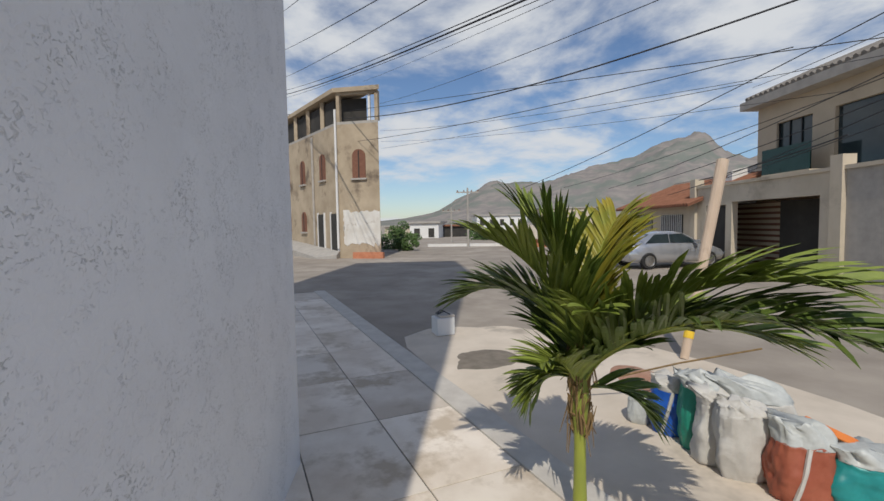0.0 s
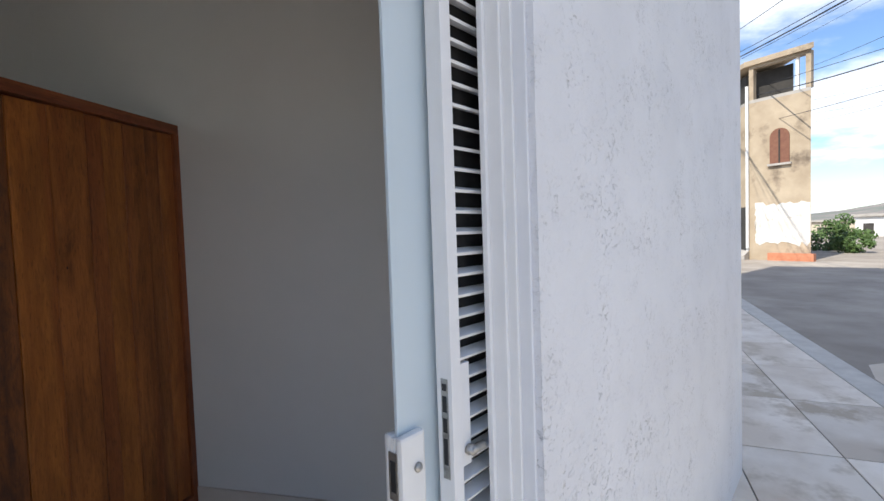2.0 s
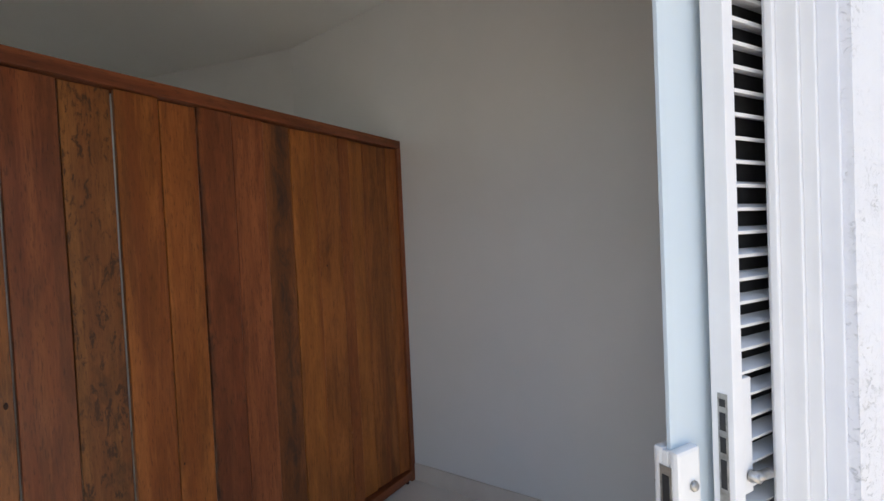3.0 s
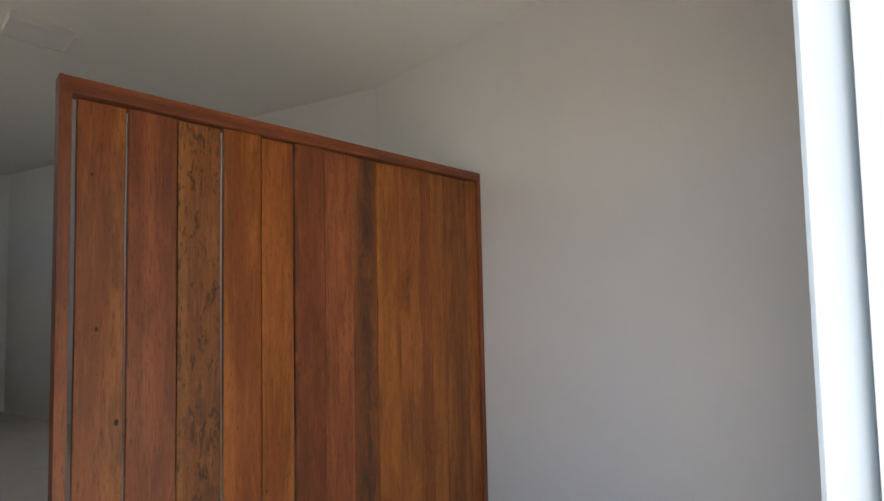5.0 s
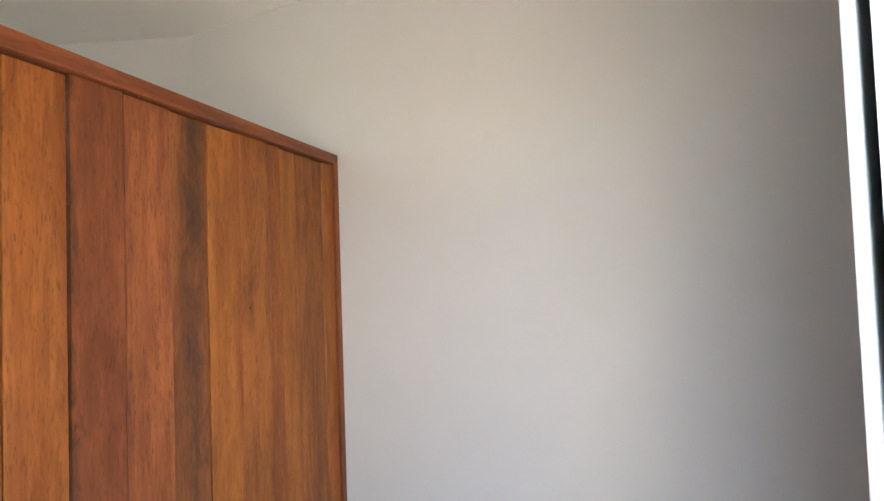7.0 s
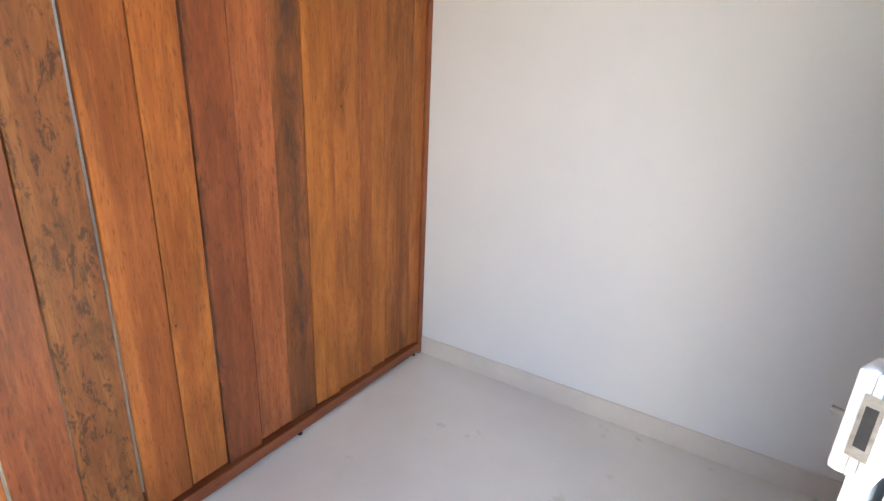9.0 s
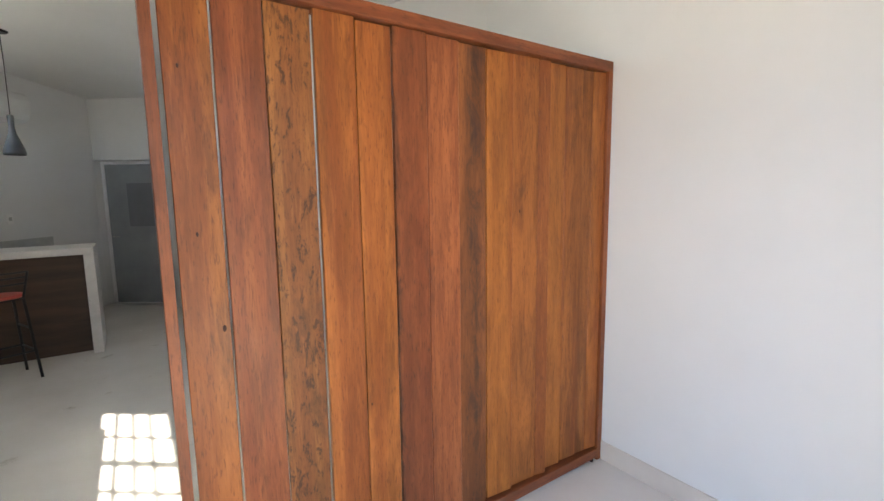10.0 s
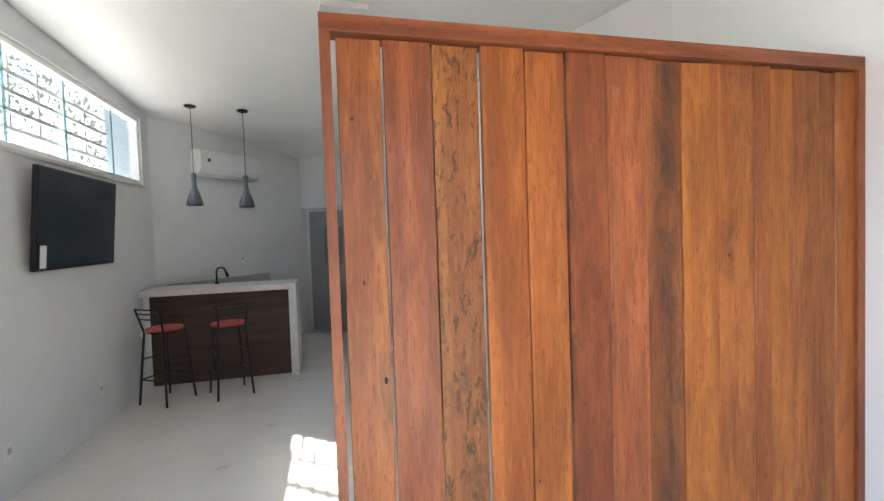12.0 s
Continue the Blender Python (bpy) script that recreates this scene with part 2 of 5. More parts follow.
    L(col, hs.inputs["Color"])
    L(hs.outputs[0], b.inputs["Base Color"])
    L(rng(nz(20.0, (1, 1, 0.2)), 0.3, 0.7, 0.34, 0.52), b.inputs["Roughness"])
    b.inputs["Specular IOR Level"].default_value = 0.4
    bp = N("ShaderNodeBump")
    bp.inputs["Strength"].default_value, bp.inputs["Distance"].default_value = 0.25, 0.002
    L(nz(70.0, (1, 1, 0.05), 5.0, 0.7), bp.inputs["Height"])
    L(bp.outputs[0], b.inputs["Normal"])
    return mt


def scraped_plaster():
    """White trowelled coat with short worm-like scratches in uneven patches."""
    mt = mat("textured_plaster", (0.72, 0.725, 0.75), (0.79, 0.795, 0.82), 1.6, 0.9)
    nt = mt.node_tree
    N, L = nt.nodes.new, nt.links.new
    b = nt.nodes["Principled BSDF"]
    old = b.inputs["Base Color"].links[0].from_socket
    tc = N("ShaderNodeTexCoord")

    def field(scale, detail, rough, distort, lo, hi, stretch=(1, 1, 1)):
        mp, n, m = N("ShaderNodeMapping"), N("ShaderNodeTexNoise"), N("ShaderNodeMapRange")
        mp.inputs["Scale"].default_value = stretch
        L(tc.outputs["Object"], mp.inputs[0])
        L(mp.outputs[0], n.inputs["Vector"])
        n.inputs["Scale"].default_value, n.inputs["Detail"].default_value = scale, detail
        n.inputs["Roughness"].default_value, n.inputs["Distortion"].default_value = rough, distort
        m.inputs[1].default_value, m.inputs[2].default_value = lo, hi
        L(n.outputs["Fac"], m.inputs[0])
        return m.outputs[0]

    def times(a, c):
        m = N("ShaderNodeMath")
        m.operation = "MULTIPLY"
        L(a, m.inputs[0])
        L(c, m.inputs[1])
        return m.outputs[0]
    worm = times(field(42.0, 3.0, 0.6, 1.6, 0.56, 0.64, (1, 1, 1.2)), field(3.4, 5.0, 0.7, 0.4, 0.44, 0.62))
    mx = N("ShaderNodeMix")
    mx.data_type = "RGBA"
    sc = N("ShaderNodeMath")
    sc.operation = "MULTIPLY"
    L(worm, sc.inputs[0])
    sc.inputs[1].default_value = 0.62
    L(sc.outputs[0], mx.inputs["Factor"])
    L(old, mx.inputs[6])
    mx.inputs[7].default_value = (0.44, 0.45, 0.45, 1)
    L(mx.outputs[2], b.inputs["Base Color"])
    hb = N("ShaderNodeMath")
    hb.operation = "SUBTRACT"
    L(field(26.0, 5.0, 0.65, 0.8, 0.2, 0.8), hb.inputs[0])
    L(worm, hb.inputs[1])
    bp = N("ShaderNodeBump")
    bp.inputs["Strength"].default_value, bp.inputs["Distance"].default_value = 0.8, 0.004
    L(hb.outputs[0], bp.inputs["Height"])
    L(bp.outputs[0], b.inputs["Normal"])
    return mt


WALL_OUT = scraped_plaster()
REVEAL = mat("reveal_paint", (0.76, 0.77, 0.80), (0.82, 0.825, 0.84), 5.0, 0.7, bump=0.1, bump_scale=40)
WALL_IN = mat("interior_paint", (0.735, 0.74, 0.735), (0.775, 0.775, 0.77), 1.4, 0.75, bump=0.08, bump_scale=70)
CEIL = mat("ceiling_paint", (0.80, 0.805, 0.785), (0.835, 0.84, 0.82), 1.0, 0.45)
FLOOR = mat("polished_porcelain", (0.70, 0.67, 0.625), (0.78, 0.755, 0.715), 1.3, 0.16, rough2=0.32, spots=(0.50, 0.455, 0.40), spot_scale=5.0, spot_at=0.63)
BASEB = mat("baseboard_porcelain", (0.62, 0.56, 0.51), (0.70, 0.64, 0.58), 3.0, 0.3)
WHITE_AL = mat("white_aluminium", (0.80, 0.80, 0.80), (0.84, 0.84, 0.84), 6.0, 0.38)
STEEL = mat("worn_steel", (0.30, 0.29, 0.27), (0.55, 0.54, 0.52), 40.0, 0.38, metal=0.9)
DARK = mat("dark_slot", (0.02, 0.02, 0.022), (0.035, 0.035, 0.036), 30, 0.6)
FROST = mat("tinted_glass", (0.80, 0.905, 0.965), None, rough=0.30, trans=0.30, ior=1.45)
GLASS_EDGE = mat("glass_edge", (0.45, 0.60, 0.58), None, rough=0.15, trans=0.5)
JALOUSIE = mat("jalousie_glass", (0.40, 0.46, 0.48), (0.46, 0.52, 0.54), 4.0, 0.4)
CLEAR = mat("clear_glass", (0.93, 0.97, 0.97), None, rough=0.02, trans=1.0, ior=1.02)
GLASS_DARK = mat("dark_glass", (0.02, 0.03, 0.035), (0.03, 0.045, 0.05), 2.0, 0.08, spec=0.6)
STONE = mat("pale_stone", (0.62, 0.60, 0.57), (0.72, 0.70, 0.67), 9.0, 0.35, spots=(0.50, 0.48, 0.45), spot_scale=30, spot_at=0.62)
STONE2 = mat("grey_stone", (0.40, 0.41, 0.40), (0.48, 0.49, 0.48), 9.0, 0.4)
BARWOOD = mat("dark_walnut", (0.045, 0.026, 0.018), (0.085, 0.05, 0.034), 14.0, 0.45, stretch=(0.12, 1, 1))
BLACK_METAL = mat("black_steel", (0.018, 0.018, 0.02), (0.03, 0.03, 0.032), 30, 0.42, metal=0.4)
SEAT_RED = mat("red_vinyl", (0.42, 0.075, 0.055), (0.50, 0.10, 0.075), 12, 0.45)
PEND_GREY = mat("grey_enamel", (0.075, 0.082, 0.088), (0.11, 0.118, 0.125), 9, 0.35, metal=0.25)
TV_BLACK = mat("screen_black", (0.012, 0.02, 0.026), (0.018, 0.028, 0.036), 2.0, 0.22)
PLASTIC_W = mat("white_plastic", (0.78, 0.78, 0.77), (0.82, 0.82, 0.81), 8, 0.4)
DOOR_GREY = mat("grey_door", (0.27, 0.29, 0.30), (0.33, 0.35, 0.36), 3.0, 0.35)
W_ORANGE = wood("wood_orange", (0.42, 0.132, 0.030), (0.23, 0.066, 0.016), (0.075, 0.024, 0.010), knots=0.02)
W_BROWN = wood("wood_brown", (0.36, 0.120, 0.030), (0.19, 0.055, 0.016), (0.06, 0.022, 0.010), knots=0.03)
W_RED = wood("wood_red", (0.35, 0.105, 0.036), (0.19, 0.050, 0.020), (0.055, 0.018, 0.011), knots=0.01)
W_PECKY = wood("wood_pecky", (0.36, 0.140, 0.040), (0.20, 0.070, 0.022), (0.055, 0.024, 0.014), knots=0.06, pecky=0.07)
W_GOLD = wood("wood_gold", (0.44, 0.142, 0.029), (0.27, 0.080, 0.019), (0.11, 0.036, 0.012))
W_STAIN = wood("wood_stained", (0.36, 0.120, 0.036), (0.22, 0.066, 0.022), (0.05, 0.030, 0.026), knots=0.02, stain=(0.092, 0.085))
W_EDGE = wood("wood_edge_stained", (0.36, 0.108, 0.038), (0.21, 0.058, 0.023), (0.045, 0.018, 0.012), knots=0.01, stain=(0.0, 0.035))
W_FRAME = wood("wood_frame", (0.30, 0.088, 0.034), (0.20, 0.054, 0.022), (0.08, 0.026, 0.014))
W_RAIL = wood("wood_rail", (0.30, 0.088, 0.034), (0.20, 0.054, 0.022), (0.08, 0.026, 0.014), lying=True)
PAVE = mat("cement_tile", (0.64, 0.545, 0.445), (0.80, 0.715, 0.615), 1.1, 0.85, bump=0.25, bump_scale=90, spots=(0.52, 0.43, 0.33), spot_scale=1.6, spot_at=0.52, rand=0.15, spread=0.10)
CONCRETE_ROOF = mat("roof_concrete", (0.4, 0.39, 0.37), (0.48, 0.47, 0.45), 2.0, 0.9)
JOINT = mat("joint_dirt", (0.19, 0.165, 0.14), (0.26, 0.23, 0.20), 9.0, 0.95)
KERB = mat("kerb_concrete", (0.50, 0.46, 0.41), (0.60, 0.56, 0.50), 4.0, 0.9, bump=0.3, bump_scale=50)
ROAD = mat("dusty_road", (0.275, 0.235, 0.195), (0.385, 0.335, 0.28), 0.7, 0.95, bump=0.4, bump_scale=40, spots=(0.43, 0.375, 0.315), spot_scale=0.28, spot_at=0.55)

# ---- plan ----
# Facade frame: X along the street front, Y into the house, origin at the outer corner of the door reveal.
FA = pose(-1.16, -2.045, 0, 0, 0, -28.5)
# Street frame: X down the street, Y to its left, origin under the first standpoint.
ST = pose(-2.085, -2.498, 0, 0, 0, -33.3)
GROUND = -0.25
OPEN_L, OPEN_R, HEAD = -1.52, 0.0, 2.5      # the doorway along the front; unseen left edge moved in to dim the room
CORNER = 2.895                                # end of the front
# west window; its unseen near end is lengthened to let more sun in
WIN_Y0, WIN_Y1, WIN_Z0, WIN_Z1 = 0.7, 4.47, 2.26, 3.02


def st(d, left, z):
    return ST @ Vector((d, left, z))


def structure(ob, label, category):
    return tagged(ob, label, category, kind="structure")


# floor slab of the room, under the doorway too
ROOM = [(-4.3, -0.37), (-1.0, -2.13), (0.15, -2.72), (0.15, 4.6), (-2.58, 6.85), (-4.3, 4.7)]
structure(part("floor", prism(ROOM, -0.3, 0.0), FLOOR), "polished cream porcelain floor of the room", "floor")

# front wall with the doorway
front = part("wall_front", wall_with_holes(-3.52, CORNER, 0.0, 0.15, -0.3, 3.72, [(OPEN_L, OPEN_R, 0.0, HEAD)]), WALL_OUT, m=FA)
structure(front, "white front wall with rough textured plaster", "wall")
structure(part("wall_front_lining", wall_with_holes(OPEN_R + 0.0, 1.25, 0.152, 0.157, 0.0, 3.4, []), WALL_IN, m=FA), "smooth painted inner face of the front wall", "wall")
structure(part("wall_return", bx(CORNER - 0.15, CORNER - 0.001, 0.151, 5.0, -0.3, 3.72), WALL_OUT, m=FA), "white plastered side wall of the house", "wall")
structure(part("wall_right", bx(0.0, 0.15, -2.52, 1.04, -0.3, 3.49), WALL_IN), "white painted interior wall", "wall")
structure(part("wall_inner", prism([(0.0, 1.0405), (0.15, 1.0405), (-1.66, 6.12), (-1.80, 6.05)], -0.3, 3.49), WALL_IN), "white painted wall running back to the inner door", "wall")
west = part("wall_left", wall_with_holes(-0.32, 4.85, 0.0, 0.15, -0.3, 3.7, [(WIN_Y0, WIN_Y1, WIN_Z0, WIN_Z1)]), WALL_IN, m=pose(-4.15, 0, 0, 0, 0, 90))
structure(west, "white wall with a long high window", "wall")
BACK = pose(-4.15, 4.68, 0, 0, 0, 51.7)       # X along the back wall, Y outward
structure(part("wall_back", bx(-0.2, 2.62, 0.0, 0.15, -0.3, 3.7), WALL_IN, m=BACK), "white wall behind the kitchen bar", "wall")
DW = pose(-2.57, 6.684, 0, 0, 0, -38.3)        # wall with the inner door
structure(part("wall_door_side", wall_with_holes(-0.0, 3.6, 0.0, 0.3, -0.3, 3.7, [(0.0045, 0.8635, 0.0, 2.1005)]), WALL_IN, m=DW), "white wall with a recessed grey door", "wall")


def ceil_z(x, y):
    """Height of the gently sloping ceiling."""
    return 3.182 - 0.043 * x - 0.051 * y


ROOF = [(-4.3, -0.40), (-1.0, -2.17), (0.15, -2.79), (0.15, 2.7), (0.15, 4.6), (-2.6, 7.0), (-4.3, 4.8)]
structure(part("ceiling", prism(ROOF, 3.5, 3.5, top=[ceil_z(x, y) for x, y in ROOF]), CEIL), "white ceiling sloping gently down to the kitchen", "ceiling")
# unseen block, closed and plain, sized to cast the long street shadow
structure(part("shadow_block", bx(-2.32, CORNER, 0.0, 5.0, 3.721, 21.0), WALL_OUT, m=FA), "unseen plain white block above the house, added to shade the street", "wall")
structure(part("roof_slab", prism([(-4.32, -0.34), (-2.9, -1.0), (0.3, -2.6), (1.2, 3.0), (0.3, 4.8), (-2.6, 7.1), (-4.32, 4.9)], 3.505, 3.70), CONCRETE_ROOF), "flat concrete roof over the room", "roof")

# baseboards
structure(part("baseboard", bx(-0.013, -0.0005, -2.45, -0.002, 0.0, 0.113, 0.003), BASEB), "cream porcelain baseboard", "baseboard")
structure(part("baseboard", bx(-0.013, -0.0005, 0.10, 1.03, 0.0, 0.113, 0.003), BASEB), "cream porcelain baseboard", "baseboard")
structure(part("baseboard", bx(0.02, 1.22, 0.1575, 0.170, 0.0, 0.113, 0.003), BASEB, m=FA), "cream porcelain baseboard", "baseboard")
structure(part("door_sill", bx(OPEN_L, OPEN_R, -0.03, 0.16, -0.28, -0.003, 0.004), STONE, m=FA), "pale stone sill in the doorway", "door")


# ---- the entrance ----
def entrance_frame():
    f = thing("door_frame", FA, "stepped white aluminium door frame in the reveal", "door frame", kind="structure")
    for side, x, sg in (("r", OPEN_R, -1), ("l", OPEN_L, 1)):
        for k, (w, y0, y1) in enumerate(((0.040, 0.118, 0.134), (0.028, 0.078, 0.118), (0.018, 0.052, 0.078), (0.010, 0.018, 0.052))):
            a, b = sorted((x + sg * 0.0005, x + sg * w))
            part("jamb_step", bx(a, b, y0, y1, 0.0, HEAD - 0.002, 0.0025), WHITE_AL if k < 3 else REVEAL, f)
    part("head", bx(OPEN_L + 0.041, OPEN_R - 0.041, 0.05, 0.134, HEAD - 0.045, HEAD - 0.001, 0.003), WHITE_AL, f)
    return f


entrance_frame()


def louvre_leaf():
    """Sliding shutter leaf, pushed back behind the wall, with its edge in the doorway."""
    x0, y0, y1, w = -0.145, 0.160, 0.208, 1.0
    g = thing("louvre_door", FA @ pose(x0, y0, 0), "white aluminium louvred sliding door leaf pushed open", "door")
    part("stile", bx(0, 0.037, 0, y1 - y0, 0.02, 2.44, 0.002), WHITE_AL, g)
    part("stile", bx(w - 0.037, w, 0, y1 - y0, 0.02, 2.44, 0.002), WHITE_AL, g)
    part("rail", bx(0.0375, w - 0.0375, 0.002, y1 - y0 - 0.002, 0.02, 0.12, 0.002), WHITE_AL, g)
    part("rail", bx(0.0375, w - 0.0375, 0.002, y1 - y0 - 0.002, 2.38, 2.44, 0.002), WHITE_AL, g)
    # lock block that takes the place of a few slat ends
    blk = part("lock_block", bx(0.0372, 0.070, 0.001, 0.046, 1.005, 1.262, 0.002), WHITE_AL, g)
    part("faceplate", bx(-0.0018, -0.0002, 0.012, 0.033, 0.985, 1.232, 0.0004), STEEL, g, "worn steel lock faceplate")
    # holes are dark flats on the plate, their shade put into colour
    for za, zb in ((1.203, 1.220), (1.150, 1.190), (1.10, 1.135), (1.02, 1.085)):
        part("keeper_hole", bx(-0.0026, -0.0019, 0.016, 0.029, za, zb), DARK, g)
    knob = lathe(bmesh.new(), [(0.0, 0.0), (0.013, 0.001), (0.014, 0.006), (0.011, 0.010), (0.011, 0.022), (0.0, 0.023)], 18, Matrix.Rotation(radians(90), 4, "X"))
    part("knob", knob, STEEL, g, "steel lock knob", True, Matrix.Translation((0.055, 0.0, 1.045)))
    part("bolt", tube(bmesh.new(), [(0.050, -0.010, 1.047), (0.062, -0.016, 1.048), (0.092, -0.022, 1.050)], 0.011, 14), STEEL, g, "short steel bolt", True)
    z, pitch = 0.145, 0.0515
    while z < 2.37:
        xa = 0.0375 if not (0.99 < z < 1.268) else 0.0705
        bm = box(bmesh.new(), xa, w - 0.0375, -0.019, 0.019, -0.004, 0.004, 0.001, Matrix.Translation((0, 0.022, z)) @ Matrix.Rotation(radians(17), 4, "X"))
        part("slat", bm, WHITE_AL, g)
        z += pitch
    # near-black sheet added so that the slat gaps look shaded
    part("gap_shade", bx(0.038, w - 0.038, 0.0445, 0.0475, 0.121, 2.379), DARK, g, "dark sheet standing for the shade between the slats")
    return g


louvre_leaf()


def glass_leaf():
    x0, y0 = -0.263, 0.226
    g = thing("glass_door", FA @ pose(x0, y0, 0), "pale blue tempered glass sliding door with a white clamp lock", "door")
    pane = part("pane", bx(0, 1.1, 0, 0.010, 0.015, 2.44, 0.0015), FROST, g, "pale blue frosted glass pane")
    for s, ya, yb in (("front", -0.024, -0.0005), ("back", 0.0105, 0.036)):
        part("lock_case", bx(-0.012, 0.066, ya, yb, 0.935, 1.124, 0.009), PLASTIC_W, g, "white lock case")
    part("lock_edge", bx(-0.0125, -0.0005, 0.0, 0.0102, 0.94, 1.119), PLASTIC_W, g)
    part("faceplate", bx(-0.0145, -0.0127, -0.010, 0.018, 0.975, 1.087), STEEL, g, "grey steel latch plate")
    # no real recess: a dark flat stands for the shaded slot
    part("latch_slot", bx(-0.0155, -0.0147, -0.004, 0.012, 0.995, 1.068), DARK, g)
    cyl = lathe(bmesh.new(), [(0, 0), (0.011, 0.0), (0.012, 0.004), (0.009, 0.008), (0.0, 0.008)], 18, Matrix.Rotation(radians(90), 4, "X"))
    part("cylinder", cyl, STEEL, g, "steel lock cylinder", True, Matrix.Translation((0.036, -0.0245, 1.043)))
    sp = tube(bmesh.new(), [(0.03, 0.036, 1.018), (0.03, 0.062, 1.018)], 0.006, 10)
    part("spindle", sp, STEEL, g)
    return g


glass_leaf()


# ---- the wooden screen ----
def board(x0, x1, z0, z1, material, parent, y0, tilt, seed):
    """One board with a slightly wavy edge, softened arrises and a small twist."""
    rnd = random.Random(seed)
    bm = bmesh.new()
    w, n, th = x1 - x0, 10, 0.019
    ph = rnd.random() * 6
    rows = []
    for i in range(n + 1):
        z = (z1 - z0) * i / n
        e0 = 0.0007 * math.sin(ph + i * 1.3)
        e1 = 0.0007 * math.sin(ph * 1.7 + i * 1.1)
        xs = (e0, e0 + 0.002, w - 0.002 + e1, w + e1)
        ring = [(xs[0], 0.002), (xs[1], 0.0), (xs[2], 0.0), (xs[3], 0.002), (xs[3], th), (xs[0], th)]
        rows.append([bm.verts.new((x, y + tilt * (x / w - 0.5), z)) for x, y in ring])
    for a, b in zip(rows, rows[1:]):
        for k in range(6):
            bm.faces.new((a[k], a[(k + 1) % 6], b[(k + 1) % 6], b[k]))
    bm.faces.new(rows[0])
    bm.faces.new(rows[-1])
    return part("board", bm, material, parent, m=Matrix.Translation((x0, y0, z0)))


DARK_KNOT = mat("dark_knot", (0.035, 0.014, 0.008), (0.06, 0.022, 0.011), 60, 0.7)


def screen():
    g = thing("wooden_screen", pose(0, 0, 0), "tall freestanding screen of reddish brown vertical reclaimed boards", "room divider")
    part("post", bx(-2.122, -2.090, 0.0, 0.07, 0.0, 2.197, 0.002), W_FRAME, g)
    part("post", bx(-0.040, -0.002, 0.0, 0.07, 0.0, 2.197, 0.002), W_FRAME, g)
    part("top_rail", bx(-2.122, -0.002, 0.0, 0.07, 2.1975, 2.25, 0.003), W_RAIL, g)
    part("bottom_rail", bx(-2.0895, -0.0405, 0.0, 0.07, 0.018, 0.072, 0.003), W_RAIL, g)
    boards = [(-2.074, -1.944, W_BROWN), (-1.936, -1.788, W_RED), (-1.784, -1.635, W_PECKY), (-1.623, -1.4745, W_ORANGE), (-1.471, -1.330, W_ORANGE),
              (-1.321, -1.173, W_EDGE), (-1.170, -1.0135, W_RED), (-1.010, -0.859, W_STAIN), (-0.8555, -0.709, W_GOLD), (-0.7055, -0.533, W_ORANGE), (-0.5295, -0.464, W_BROWN),
              (-0.4605, -0.3425, W_GOLD), (-0.339, -0.2245, W_ORANGE), (-0.221, -0.1285, W_BROWN), (-0.125, -0.041, W_GOLD)]
    for i, (a, b, m) in enumerate(boards):
        rnd = random.Random(50 + i)
        lap = 0.0 if i < 6 else (0.012 if i % 2 else 0.0)
        board(a, b, 0.073 + rnd.uniform(0.0, 0.022), 2.184 + rnd.uniform(0.0, 0.011), m, g, 0.020 + lap, -0.012 if i >= 8 else rnd.uniform(-0.003, 0.003), i)
    for x in (-2.05, -0.978, -0.075):
        part("foot", lathe(bmesh.new(), [(0.0, 0.0), (0.011, 0.0), (0.011, 0.012), (0.006, 0.018), (0.0, 0.018)], 12), BLACK_METAL, g, m=Matrix.Translation((x, 0.012, 0.0)))
    part("cover_strip", bx(-2.06, -0.05, 0.052, 0.066, 2.187, 2.197), W_FRAME, g)
    part("cover_strip", bx(-2.06, -0.05, 0.052, 0.066, 0.0725, 0.15), W_FRAME, g)
    for x, z, r in ((-1.962, 1.148, 0.006), (-2.018, 1.455, 0.004), (-2.035, 1.95, 0.0035), (-1.455, 0.745, 0.003), (-0.66, 1.48, 0.004)):
        kn = lathe(bmesh.new(), [(0.0, 0.0), (r, 0.0), (r * 0.7, 0.0012), (0.0, 0.0013)], 12, Matrix.Rotation(radians(90), 4, "X") @ Matrix.Diagonal((1, 1.9, 1, 1)))
        part("knot", kn, DARK_KNOT, g, "dark knot", m=Matrix.Translation((x, 0.0195, z)))
    # small battens behind hold the boards
    for z in (0.45, 1.2, 1.9):
        part("batten", bx(-1.75, -1.63, 0.055, 0.069, z, z + 0.06), W_FRAME, g)
    return g


screen()


# ---- kitchen end ----
def bar_counter():
    g = thing("bar_counter", pose(-4.148, 4.14, 0), "kitchen bar with pale stone top and dark wood front", "counter")
    part("top", bx(0, 1.625, 0.0, 0.58, 1.015, 1.08, 0.004), STONE, g, "pale stone top")
    part("end_panel", bx(1.54, 1.625, 0.0, 0.58, 0.0, 1.014, 0.004), STONE, g, "pale stone end panel")
    part("front_panel", bx(0.06, 1.538, 0.125, 0.145, 0.0, 1.013), BARWOOD, g, "dark walnut front panel")
    part("side_return", bx(0.0, 0.059, 0.12, 0.145, 0.0, 1.013), WALL_IN, g)
    return g


bar_counter()


def worktop():
    g = thing("kitchen_worktop", BACK @ pose(0.12, 0, 0), "grey stone worktop with a low splashback", "worktop")
    part("top", bx(0.75, 1.72, -0.5, -0.022, 0.86, 0.90, 0.003), STONE2, g)
    part("cabinet", bx(0.78, 1.70, -0.46, -0.024, 0.0, 0.859, 0.003), WHITE_AL, g)
    part("splashback", bx(0.0, 1.66, -0.020, -0.001, 0.86, 1.09, 0.002), STONE2, g, "grey stone splashback")
    return g


worktop()


